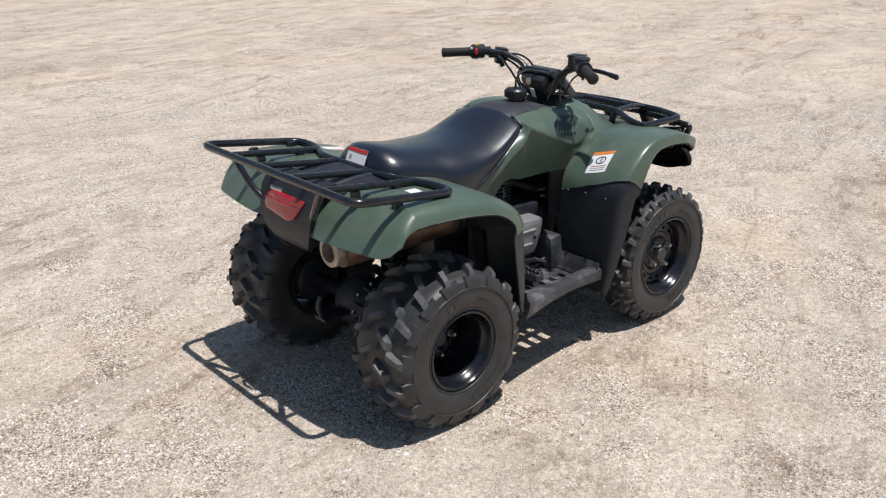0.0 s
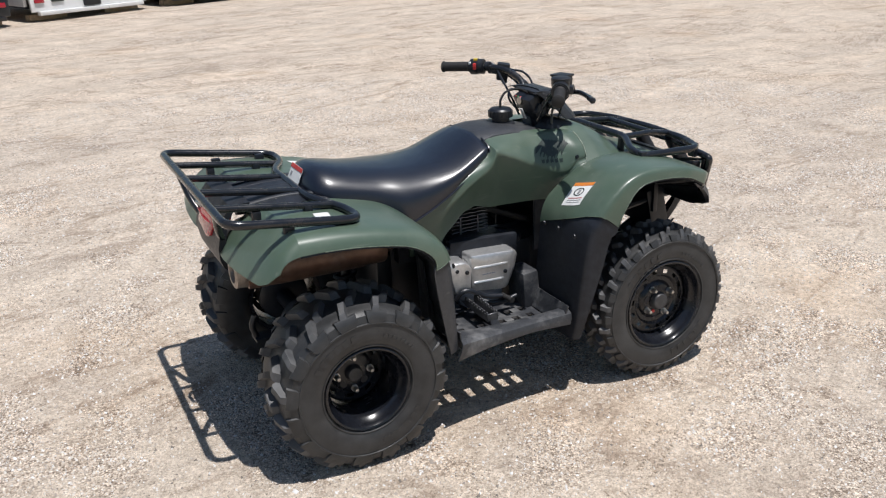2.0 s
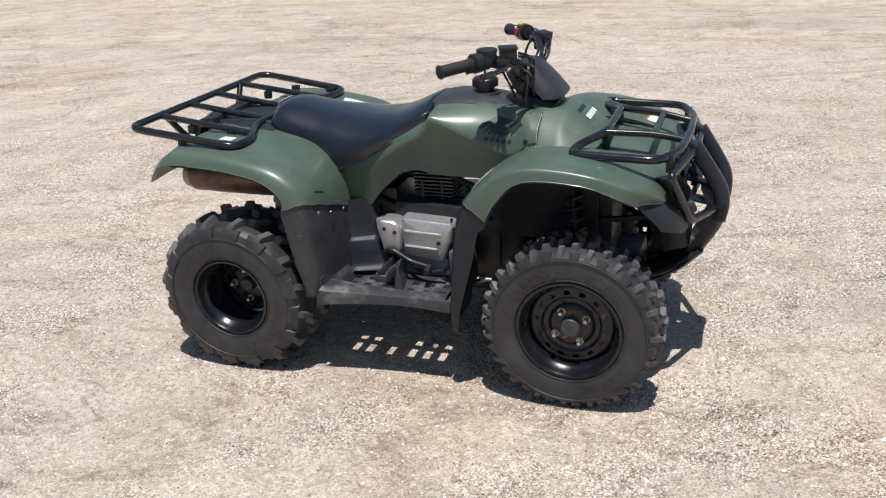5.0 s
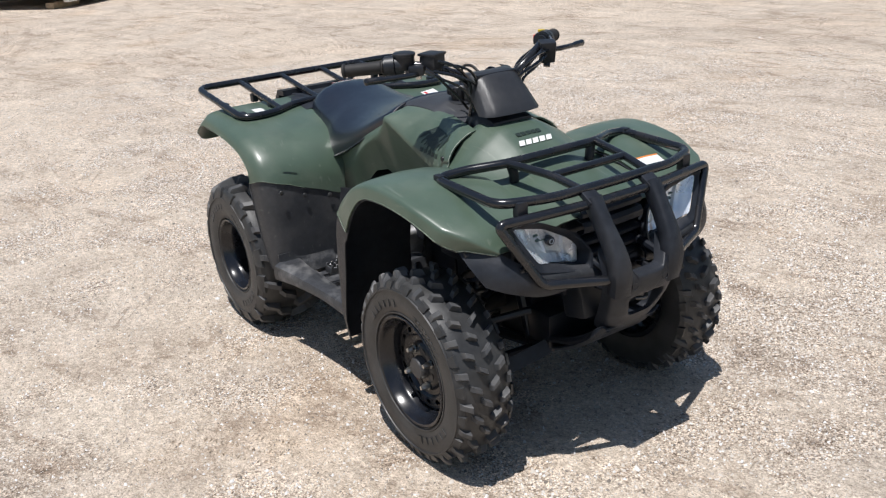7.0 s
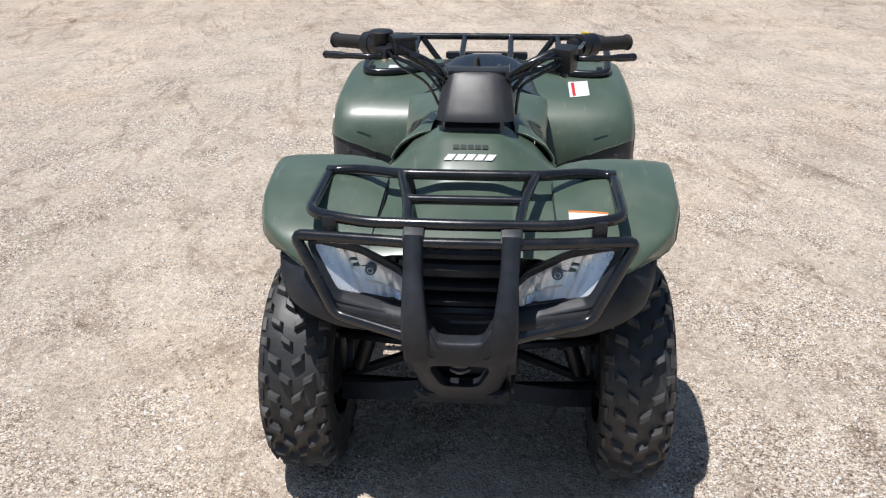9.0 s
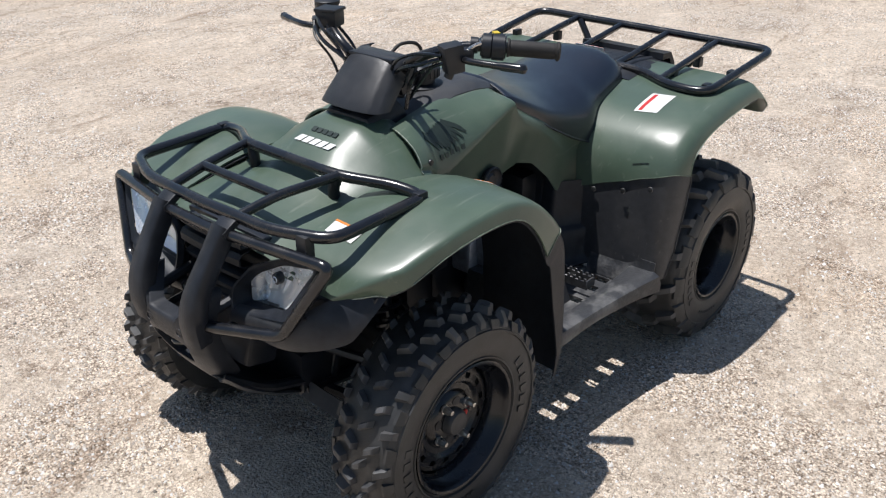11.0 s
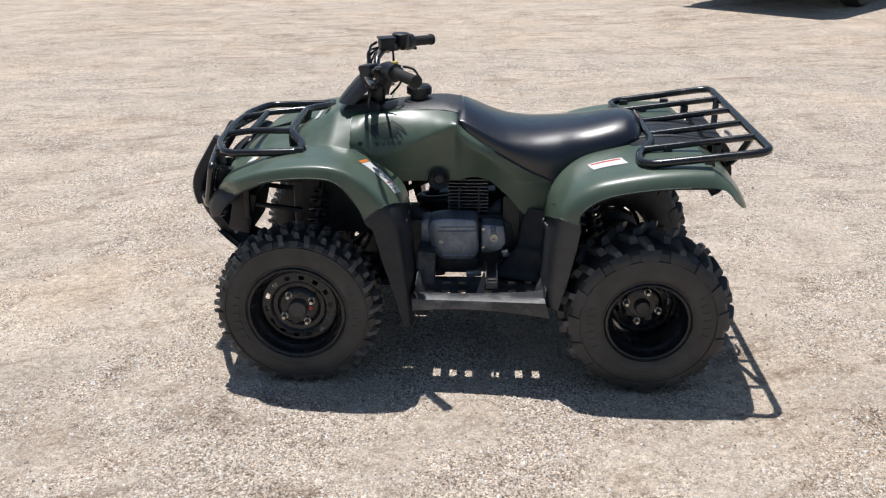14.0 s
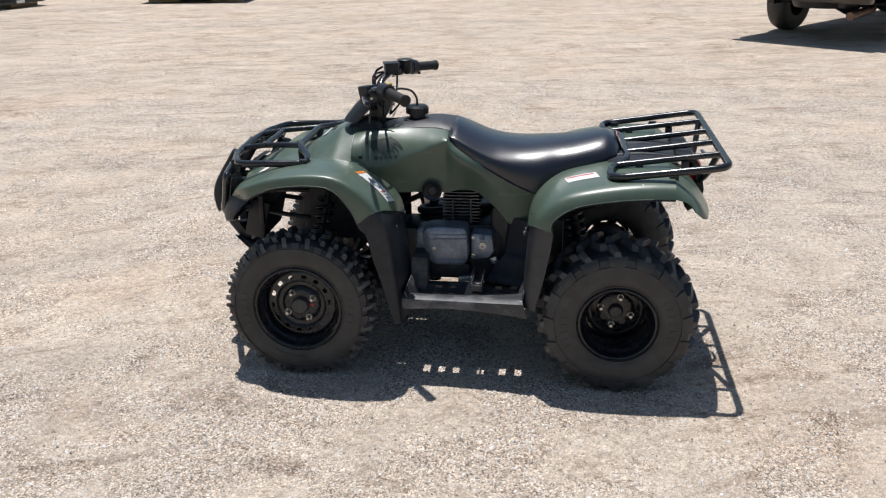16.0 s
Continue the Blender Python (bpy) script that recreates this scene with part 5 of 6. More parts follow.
for x, y, z in ((0.083, 0.205, 0.392), (-0.066, 0.212, 0.420), (-0.071, 0.212, 0.358), (-0.102, 0.210, 0.430)):
    part("bolt_seat", Mesh().turned([(-0.004, 0.0130), (0.0015, 0.0125), (0.0015, 0.0095), (-0.002, 0.009)], (x, -y, z), "y", 18, sign=-1), ALU, eng)
    part("cover_bolt", Mesh().turned([(0, 0.0075), (0.006, 0.007), (0.007, 0.0)], (x, -y, z), "y", 6, sign=-1), FRAMEM, eng)
cover([(-0.010, 0.482), (0.100, 0.487), (0.148, 0.478), (0.158, 0.455), (0.146, 0.372), (0.118, 0.334), (0.0, 0.336), (-0.016, 0.362)], 0.11, 0.195, 1, CASE, "generator_cover", "dull grey cast engine cover", 0.022)
cover([(-0.100, 0.450), (-0.022, 0.456), (-0.020, 0.350), (-0.085, 0.356), (-0.108, 0.385)], 0.10, 0.168, 1, CASE, "starter_cover", "", 0.010)
cover([(0.150, 0.47), (0.182, 0.46), (0.185, 0.37), (0.145, 0.345)], 0.08, 0.150, 1, CASE, "front_case", "", 0.012)
for z, x0 in ((0.456, 0.122), (0.441, 0.126)):
    part("cover_rib", Mesh().tube([(x0, 0.193, z), (x0 - 0.01, 0.1965, z), (-0.002, 0.1965, z + 0.002), (-0.010, 0.193, z + 0.002)], 0.0028, 0.004, sides=6), CASE, eng)
part("cover_rib", Mesh().tube([(0.108, 0.1965, 0.352), (0.0, 0.1965, 0.354)], 0.0025, sides=6), CASE, eng)
part("sight_bolt", Mesh().turned([(0, 0.015), (0.010, 0.014), (0.010, 0.006), (0.004, 0.005), (0.004, 0)], (-0.065, 0.168, 0.410), "y", 20), STEEL, eng)
for k in range(3):
    part("starter_fin", Mesh().box((-0.062, 0.170, 0.432 + 0.007 * k), (0.020, 0.010, 0.0026), 0.0008, (0, 14, 0), seg=1), CASE, eng)
part("case_tab", Mesh().box((-0.105, 0.150, 0.345), (0.024, 0.012, 0.026), 0.004, (0, 20, 0)), ALU, eng, "bright cast mounting tab")
part("drain_boss", Mesh().box((0.002, 0.150, 0.272), (0.052, 0.040, 0.022), 0.005, (0, 6, 0)), ALU, eng, "bright cast drain boss")
part("lower_case", Mesh().box((0.060, 0.120, 0.300), (0.150, 0.08, 0.060), 0.012), CRANK, eng)
for x, y, z in ((0.112, 0.195, 0.402), (-0.030, 0.168, 0.440), (-0.030, 0.168, 0.372)):
    part("cover_bolt", Mesh().turned([(0, 0.008), (0.007, 0.007), (0.008, 0.0)], (x, y, z), "y", 6), STEEL, eng)
part("shift_lever", Mesh().tube([(-0.108, -0.215, 0.335), (-0.095, -0.226, 0.360), (-0.070, -0.230, 0.364), (-0.040, -0.232, 0.348), (-0.009, -0.234, 0.330), (0.061, -0.240, 0.318)], 0.0085, 0.02), FRAMEM, quad)
part("shift_pedal", Mesh().tube([(0.056, -0.232, 0.318), (0.064, -0.285, 0.318)], 0.010), GRIP, quad)
part("brake_arm", Mesh().tube([(-0.020, -0.20, 0.310), (0.020, -0.225, 0.296), (0.062, -0.235, 0.296), (0.110, -0.235, 0.308)], 0.008, 0.02), FRAMEM, quad)
# dark dished disc added in place of the round dark recess in the panel
part("recess_disc", Mesh().turned([(0, 0.036), (0.008, 0.036), (0.010, 0.033), (0.004, 0.028), (0.001, 0.020), (0.006, 0.014), (0.006, 0.0)], (0.120, 0.163, 0.614), "y", 28), FRAMEM, quad, "black round disc standing in for a dark panel recess")

# ---- frame and running gear ----
for s in (-1, 1):
    for pts, r in (
        ([(0.70, s * 0.10, 0.262), (0.40, s * 0.11, 0.215), (-0.30, s * 0.11, 0.215), (-0.42, s * 0.10, 0.32)], 0.016),
        ([(0.62, s * 0.10, 0.25), (0.52, s * 0.105, 0.60), (0.36, s * 0.07, 0.70)], 0.015),
        ([(0.36, s * 0.07, 0.68), (0.0, s * 0.10, 0.655), (-0.25, s * 0.10, 0.62), (-0.72, s * 0.10, 0.66)], 0.014),
        ([(-0.30, s * 0.11, 0.22), (-0.30, s * 0.11, 0.50), (-0.62, s * 0.10, 0.62)], 0.014),
        ([(0.53, s * 0.105, 0.585), (0.70, s * 0.10, 0.590), (0.925, s * 0.085, 0.548)], 0.011),
        ([(0.56, s * 0.105, 0.470), (0.80, s * 0.10, 0.505), (0.930, s * 0.080, 0.500)], 0.010),
        ([(0.62, s * 0.10, 0.265), (0.80, s * 0.09, 0.315), (0.890, s * 0.075, 0.385)], 0.012),
        ([(0.70, s * 0.10, 0.590), (0.72, s * 0.10, 0.690)], 0.008),
    ):
        part("frame_tube", Mesh().tube(pts, r, 0.05, sides=8), FRAMEM, quad)
    for x in (0.475, 0.645):
        part("lower_arm", Mesh().tube([(x, s * 0.11, 0.245), (0.56, s * 0.335, 0.200)], 0.013, sides=8), FRAMEM, quad)
        part("upper_arm", Mesh().tube([(x, s * 0.12, 0.360), (0.56, s * 0.320, 0.330)], 0.011, sides=8), FRAMEM, quad)
    part("knuckle", Mesh().box((0.56, s * 0.335, 0.262), (0.05, 0.035, 0.17), 0.012), FRAMEM, quad)
    part("tie_rod", Mesh().tube([(0.47, s * 0.05, 0.295), (0.49, s * 0.325, 0.285)], 0.008, sides=8), STEEL, quad)
    part("inner_fender", Mesh().box((0.415, s * 0.128, 0.555), (0.34, 0.010, 0.29), 0.004), BLACK, quad)
    shock = new("shock_absorber")
    shock.parent = quad
    a, b = Vector((0.560, s * 0.275, 0.235)), Vector((0.505, s * 0.150, 0.615))
    part("damper", Mesh().tube([a, a.lerp(b, 0.5)], 0.020, sides=12).tube([a.lerp(b, 0.5), b], 0.010, sides=10), FRAMEM, shock)
    ax = (b - a).normalized()
    e1 = ax.cross(Vector((0, 1, 0))).normalized()
    e2 = ax.cross(e1)
    coil = [a.lerp(b, 0.18 + 0.72 * k / 110) + (e1 * math.cos(k * 0.5) + e2 * math.sin(k * 0.5)) * 0.030 for k in range(111)]
    part("spring", Mesh().tube(coil, 0.0055, 0.001, sides=6, steps=1), FRAMEM, shock)
    part("brake_hose", Mesh().tube(curve([(0.56, s * 0.33, 0.33), (0.52, s * 0.27, 0.44), (0.50, s * 0.18, 0.46), (0.50, s * 0.11, 0.42)], 12), 0.005, 0.001, sides=6), GRIP, quad)
part("rear_axle", Mesh().tube([(WX_R, -0.36, WZ), (WX_R, 0.36, WZ)], 0.030, sides=16), FRAMEM, quad)
part("final_drive", Mesh().turned([(-0.09, 0.0), (-0.085, 0.05), (-0.05, 0.085), (0.02, 0.092), (0.06, 0.07), (0.08, 0.04), (0.10, 0.0)], (WX_R, 0.02, WZ), "y", 28), CRANK, quad, "oily grey cast final drive housing")
for k in range(8):
    t = math.tau * k / 8
    part("drive_bolt", Mesh().turned([(0, 0.008), (0.008, 0.007), (0.009, 0)], (WX_R + 0.078 * math.cos(t), -0.035, WZ + 0.078 * math.sin(t)), "y", 6, sign=-1), STEEL, quad)
    part("drive_rib", Mesh().box((WX_R + 0.066 * math.cos(t + 0.39), -0.045, WZ + 0.066 * math.sin(t + 0.39)), (0.034, 0.05, 0.006), 0.002, (0, -math.degrees(t + 0.39), 0), seg=1), CRANK, quad)
part("brake_panel", Mesh().turned([(-0.01, 0.0), (-0.01, 0.082), (0.03, 0.086), (0.04, 0.06), (0.04, 0)], (WX_R, -0.17, WZ), "y", 28, sign=-1), CRANK, quad)
part("swing_arm", Mesh().tube([(-0.20, 0.06, 0.30), (-0.40, 0.06, 0.275), (WX_R, 0.04, WZ)], 0.032, sides=10), FRAMEM, quad)
part("tow_bracket", Mesh().box((-0.66, 0.0, 0.255), (0.14, 0.06, 0.012), 0.003).tube([(-0.72, 0, 0.26), (-0.735, 0, 0.30), (-0.72, 0, 0.335)], 0.010), FRAMEM, quad)
part("battery_box", Mesh().box((-0.40, 0, 0.620), (0.30, 0.24, 0.11), 0.02), FRAMEM, quad)
part("air_box", Mesh().box((-0.225, 0, 0.420), (0.15, 0.26, 0.40), 0.02), FRAMEM, quad)
part("front_bulkhead", Mesh().box((0.285, 0, 0.330), (0.12, 0.17, 0.24), 0.03).box((0.40, 0, 0.62), (0.18, 0.24, 0.14), 0.03), FRAMEM, quad)
part("front_crossmember", Mesh().box((0.550, 0, 0.420), (0.150, 0.200, 0.360), 0.02).box((0.660, 0, 0.300), (0.10, 0.22, 0.12), 0.02), FRAMEM, quad)
for s in (-1, 1):
    guard = [[Vector((x + 0.02 * k, s * y, z - 0.035 * k)) for y, x, z in ((0.10, 0.690, 0.285), (0.20, 0.675, 0.262), (0.30, 0.640, 0.238))] for k in (0.0, 0.5, 1.0)]
    part("arm_guard", Mesh().sheet(guard, 0.004), BLACK, quad)
    part("steering_boot", Mesh().tube([(0.49, s * 0.08, 0.335), (0.50, s * 0.20, 0.325)], lambda t: 0.026 - 0.008 * t, sides=14), GRIP, quad)
part("duct_cover", Mesh().box((0.265, 0, 0.610), (0.13, 0.14, 0.09), 0.03), FRAMEM, quad)
# added dark filler blocks that close the view through the bike's middle
part("tunnel_filler", Mesh().box((-0.150, 0, 0.390), (0.12, 0.22, 0.30), 0.02), FRAMEM, quad)
part("tunnel_filler", Mesh().box((0.180, 0, 0.335), (0.16, 0.19, 0.22), 0.02), FRAMEM, quad)
for s in (-1, 1):
    # moulded inner wall: it sweeps forward from the mud guard and steps back at a ledge
    tab = [(0.284, -0.207, 0.252, -0.062, 0.204), (0.290, -0.213, 0.242, -0.076, 0.192), (0.304, -0.217, 0.236, -0.090, 0.187), (0.340, -0.220, 0.234, -0.116, 0.190), (0.378, -0.222, 0.234, -0.143, 0.194), (0.385, -0.223, 0.230, -0.147, 0.190), (0.388, -0.224, 0.222, -0.149, 0.180), (0.392, -0.225, 0.218, -0.149, 0.176), (0.440, -0.230, 0.216, -0.152, 0.172), (0.520, -0.238, 0.214, -0.166, 0.168)]
    wall = []
    for z, xr, yr, xf, yf in tab:
        a, b = Vector((xr, yr, z)), Vector((xf, yf, z))
        side = [Vector((xr - 0.012, yr + 0.06, z)), Vector((xr - 0.006, yr + 0.022, z)), a] + [a.lerp(b, k) for k in (0.15, 0.4, 0.7, 0.94)] + [b, b + Vector((0.004, -0.012, 0)), b + Vector((-0.002, -0.05, 0))]
        wall.append([Vector((q.x, s * q.y, q.z)) for q in side])
    part("well_wall", Mesh().sheet(wall, 0.004 * s), BLACK, quad, "dusty moulded footwell wall with a ledge", 50)
for s in (-1, 1):
    # added black filler box that closes the gap behind the side panel
    part("gap_filler", Mesh().box((-0.235, s * 0.135, 0.560), (0.10, 0.06, 0.17), 0.01), BLACK, quad)
part("inner_guard", Mesh().box((-0.33, 0, 0.36), (0.05, 0.30, 0.30), 0.01), FRAMEM, quad)
a, b = Vector((-0.43, 0.0, 0.30)), Vector((-0.37, 0.0, 0.58))
coil = [a.lerp(b, 0.1 + 0.8 * k / 90) + Vector((math.cos(k * 0.5) * 0.034, math.sin(k * 0.5) * 0.034, 0)) for k in range(91)]
part("rear_spring", Mesh().tube(coil, 0.007, 0.001, sides=6, steps=1).tube([a, b], 0.016), FRAMEM, quad)


# ---- footwells ----
PEGM = material("worn_peg_steel", (0.16, 0.16, 0.165), 0.38, metal=0.8, grain=80, amount=0.3, stain=0.4, stain_scale=40, stain_color=(0.03, 0.03, 0.03))
def weld_part(name, mesh, mat, parent):
    ob = part(name, mesh, mat, parent)
    bm = bmesh.new()
    bm.from_mesh(ob.data)
    bmesh.ops.remove_doubles(bm, verts=bm.verts, dist=0.0002)
    bm.to_mesh(ob.data)
    bm.free()
    return ob


def holed_plate(xs, ys, z, t, holes, s):
    m = Mesh()
    zf = z if callable(z) else (lambda x, y: z)
    solid = {(i, j) for i in range(len(xs) - 1) for j in range(len(ys) - 1)} - holes
    for i, j in solid:
        c = [(xs[i], ys[j]), (xs[i + 1], ys[j]), (xs[i + 1], ys[j + 1]), (xs[i], ys[j + 1])]
        top = [(x, s * y, zf(x, y)) for x, y in c]
        low = [(x, y, h - t) for x, y, h in top]
        faces = [(0, 1, 2, 3), (7, 6, 5, 4)]
        for k, n in enumerate(((i, j - 1), (i + 1, j), (i, j + 1), (i - 1, j))):
            if n not in solid:
                faces.append((k, (k + 1) % 4, 4 + (k + 1) % 4, 4 + k))
        m.add(top + low, faces)
    return m


for s in (-1, 1):
    well = new("footwell")
    well.parent = quad
    tagged(well, "dusty black plastic footwell with drain slots")
    mids = (-0.190, -0.138, -0.060, 0.014, 0.068, 0.122) if s < 0 else (-0.182, -0.126, -0.048, 0.040, 0.092, 0.146)
    xs = [-0.218] + [m + d for m in mids for d in (-0.0125, 0.0125)] + [0.192]
    ys = [0.165, 0.236, 0.262, 0.290, 0.342, 0.360, 0.384] if s < 0 else [0.165, 0.208, 0.240, 0.276, 0.344, 0.356, 0.384]
    holes = {(i, j) for i in (1, 3, 5, 7, 9, 11) for j in (1, 3)}
    weld_part("floor", holed_plate(xs, ys, lambda x, y: 0.260 + 0.006 * max(0, -x) / 0.2, 0.008, holes, s), DUSTY, well)
    top = curve(flip([(-0.222, 0.470, 0.318), (-0.12, 0.448, 0.308), (0.04, 0.432, 0.303), (0.196, 0.428, 0.305)], s), 16)
    low = curve(flip([(-0.240, 0.472, 0.258), (-0.12, 0.456, 0.268), (0.04, 0.442, 0.272), (0.192, 0.436, 0.262)], s), 16)
    rows = [[Vector((a.x, s * 0.376, 0.262)), Vector((a.x, s * 0.380, 0.278)), Vector((a.x, s * 0.384, a.z - 0.004)), Vector((a.x, s * 0.390, a.z)), a + Vector((0, -s * 0.03, 0.001)), a + Vector((0, -s * 0.012, 0.003)), a.lerp(b, 0.12) + Vector((0, s * 0.004, 0)), a.lerp(b, 0.5) + Vector((0, s * 0.006, 0)), b] for a, b in zip(top, low)]
    part("side_skirt", Mesh().sheet(rows, 0.005 * s), DUSTY, well)
    part("front_block", Mesh().box((0.162, s * 0.198, 0.322), (0.066, 0.110, 0.128), 0.010, (0, -4, 0), 0.92), DUSTY, well)
    toe = [[Vector((x - 0.012 * (y < 0.22), s * y, z)) for y in (0.15, 0.20, 0.25, 0.34, 0.40, 0.43)] for x, z in ((0.160, 0.2645), (0.165, 0.274), (0.169, 0.286), (0.173, 0.300), (0.178, 0.312), (0.184, 0.326))]
    part("toe_ramp", Mesh().sheet(toe, 0.004 * s), DUSTY, well)
    # fillet where the mud guard runs into the floor
    heel = [[Vector((x, s * y, z)) for y in (0.26, 0.32, 0.38, 0.43, 0.458)] for x, z in ((-0.198, 0.269), (-0.203, 0.282), (-0.206, 0.292), (-0.210, 0.300), (-0.214, 0.306), (-0.218, 0.314), (-0.221, 0.326), (-0.223, 0.345))]
    part("heel_fillet", Mesh().sheet(heel, -0.004 * s), DUSTY, well)
    peg = Mesh()
    for dx in (-0.017, 0.017):
        peg.box((-0.058 + dx, s * 0.290, 0.318), (0.005, 0.150, 0.024), 0.001, seg=1)
        for k in range(9):
            peg.box((-0.058 + dx, s * (0.222 + 0.017 * k), 0.333), (0.005, 0.008, 0.010), 0.001, seg=1)
    peg.box((-0.058, s * 0.362, 0.320), (0.038, 0.006, 0.024), 0.001, seg=1)
    peg.box((-0.058, s * 0.245, 0.309), (0.034, 0.11, 0.004), 0.001, seg=1)
    part("foot_peg", peg, PEGM, well, "serrated worn steel foot peg")
    wedge = Mesh().add(flip([(-0.035, 0.20, 0.262), (-0.005, 0.32, 0.262), (-0.035, 0.32, 0.262), (-0.038, 0.21, 0.350), (-0.036, 0.29, 0.330), (-0.030, 0.29, 0.330)], s), [(0, 1, 2), (0, 3, 5, 1), (1, 5, 4, 2), (2, 4, 3, 0), (3, 4, 5)])
    part("peg_gusset", wedge, DARKGREY, well)
    for y, z in ((0.25, 0.505), (0.34, 0.525), (0.42, 0.550)):
        part("flap_bolt", Mesh().turned([(0, 0.008), (0.004, 0.007), (0.005, 0)], (-0.2245, s * y, z), "x", 10), BOLT, quad)
    for y, z in ((0.25, 0.555), (0.33, 0.560), (0.42, 0.560)):
        part("flap_bolt", Mesh().turned([(0, 0.008), (0.004, 0.007), (0.005, 0)], (0.208, s * y, z), "x", 10, sign=-1), FRAMEM, quad)


# ---- labels and graphics ----
def decal(name, grid, box4, mat, label, off=0.0015, n=6):
    return part(name, Mesh().sheet(patch(grid, *box4, off, n), 0.0006), mat, quad, label)


HOOD = rows_hood


def surf(grid, u, v, off):
    return patch(grid, u, u + 0.002, v, v + 0.002, off, 2)[0][0]


def on_panel(s, x, z, off=0.0014):
    """The point of the tank side panel at x and z, a little proud of it."""
    u = min(0.99, max(0.0, (x + 0.250) / 0.655))
    row = [q.z for q in PANEL_GRID[s][int(u * 63)]]
    v = next((k for k in range(3, len(row)) if row[k] < z), len(row) - 2)
    f = (row[v - 1] - z) / max(1e-6, row[v - 1] - row[v])
    return surf(PANEL_GRID[s], u, min(0.97, (v - 1 + f) / (len(row) - 1)), off)


def ring_mark(grid, u, v, ru, rv, mat):
    """A thin round pictogram on a label."""
    loops = [[surf(grid, u + ru * k * math.cos(t), v + rv * k * math.sin(t), 0.0026) for t in (math.tau * q / 20 for q in range(20))] for k in (1.0, 0.80)]
    part("label_ring", Mesh().loft(loops, True, False), mat, quad)


for s in (-1, 1):
    u0, u1, v0, v1 = (0.760, 0.905, 0.182, 0.302) if s < 0 else (0.690, 0.925, 0.187, 0.283)
    du = (u1 - u0) / 10
    decal("warning_label", FRONT_GRID[s], (u0, u1, v0, v1), WHITE, "white warning label with orange header")
    decal("label_header", FRONT_GRID[s], (u0, u0 + du * (1.4 if s < 0 else 0.7), v0, v1), ORANGE, "", 0.0022)
    uc, vc = u0 + du * 4.0, (v0 + v1) / 2
    ring_mark(FRONT_GRID[s], uc, vc, du * 1.7, (v1 - v0) * 0.24, INK)
    decal("label_icon", FRONT_GRID[s], (uc - du * 0.9, uc + du * 0.9, vc - 0.006, vc + 0.006), LINE, "", 0.0022)
    for k in range(3):
        decal("label_line", FRONT_GRID[s], (u0 + du * (6.6 + 0.95 * k), u0 + du * (6.85 + 0.95 * k), v0 + 0.02, v1 - 0.015), REDP if k < 1 else LINE, "", 0.0022)
    # winged emblem: tapering feathers that sweep back and down from the hood seam
    rnd = random.Random(3)
    for k in range(8):
        t = k / 7
        a = (0.352 - 0.074 * t, 0.788 + 0.014 * t)
        b = (a[0] - 0.030 - 0.026 * t, a[1] - 0.034 - 0.016 * math.sin(t * math.pi) + rnd.uniform(-0.005, 0.005))
        rows = []
        for f in (0.0, 0.2, 0.45, 0.7, 0.88, 1.0):
            x, z = a[0] + (b[0] - a[0]) * f - 0.006 * math.sin(f * math.pi), a[1] + (b[1] - a[1]) * f
            half = 0.0068 * (1 - 0.85 * f * f) * (0.8 + 0.3 * rnd.random())
            rows.append([on_panel(s, x - half * 0.7, z + half * 0.6), on_panel(s, x + half * 0.7, z - half * 0.6)])
        part("tank_graphic", Mesh().sheet(rows, 0.0005), INK, quad, "dark winged graphic with painted handlebar shadow streak")
    # solid body of the emblem, also painting in the handlebar's shadow there
    rows = [[on_panel(s, 0.352 - 0.074 * t + dx, 0.788 + 0.014 * t - dz * (0.7 + 0.5 * math.sin(t * math.pi)), 0.0012) for dx, dz in ((0.0, 0.0), (-0.010, 0.010), (-0.020, 0.022), (-0.032, 0.034))] for t in [0.1 * k for k in range(11)]]
    part("tank_graphic", Mesh().sheet(rows, 0.0005), INK, quad, "dark winged graphic with painted handlebar shadow")
    for k in range(3):
        rows = [[on_panel(s, 0.340 - 0.024 * k - 0.03 * f, 0.785 - 0.002 * k - 0.022 * f + d * (1 - 0.8 * f)) for d in (-0.006, 0.006)] for f in (-0.3, 0.0, 0.4, 0.8, 1.0)]
        part("tank_graphic", Mesh().sheet(rows, 0.0005), INK, quad, "dark winged graphic with painted handlebar shadow streak")
    for k in range(5):
        x = 0.318 - 0.018 * k
        rows = [[on_panel(s, x + dx, z - 0.11 * (x - 0.28)) for z in (0.735, 0.746)] for dx in (-0.006, 0.0, 0.006)]
        part("tank_lettering", Mesh().sheet(rows, 0.0005), INK, quad)
for s in (-1, 1):
    # flat dark decal that paints the shade in the fender's embossed crease
    decal("notch_shade", REAR_GRID[s], (0.893, 0.902, 0.34, 0.44), INK, "")
decal("fender_label", REAR_GRID[1], (0.355, 0.515, 0.245, 0.345), WHITE, "white label with red bar on the rear fender")
decal("label_bar", REAR_GRID[1], (0.365, 0.505, 0.258, 0.272), REDP, "", 0.0022)
decal("fender_label", REAR_GRID[-1], (0.16, 0.225, 0.275, 0.335), WHITE, "small white label on the rear fender")
decal("fender_label", FRONT_GRID[1], (0.198, 0.248, 0.071, 0.221), WHITE, "white and yellow label on the front fender")
decal("label_header", FRONT_GRID[1], (0.241, 0.248, 0.071, 0.221), ORANGE, "", 0.0022)


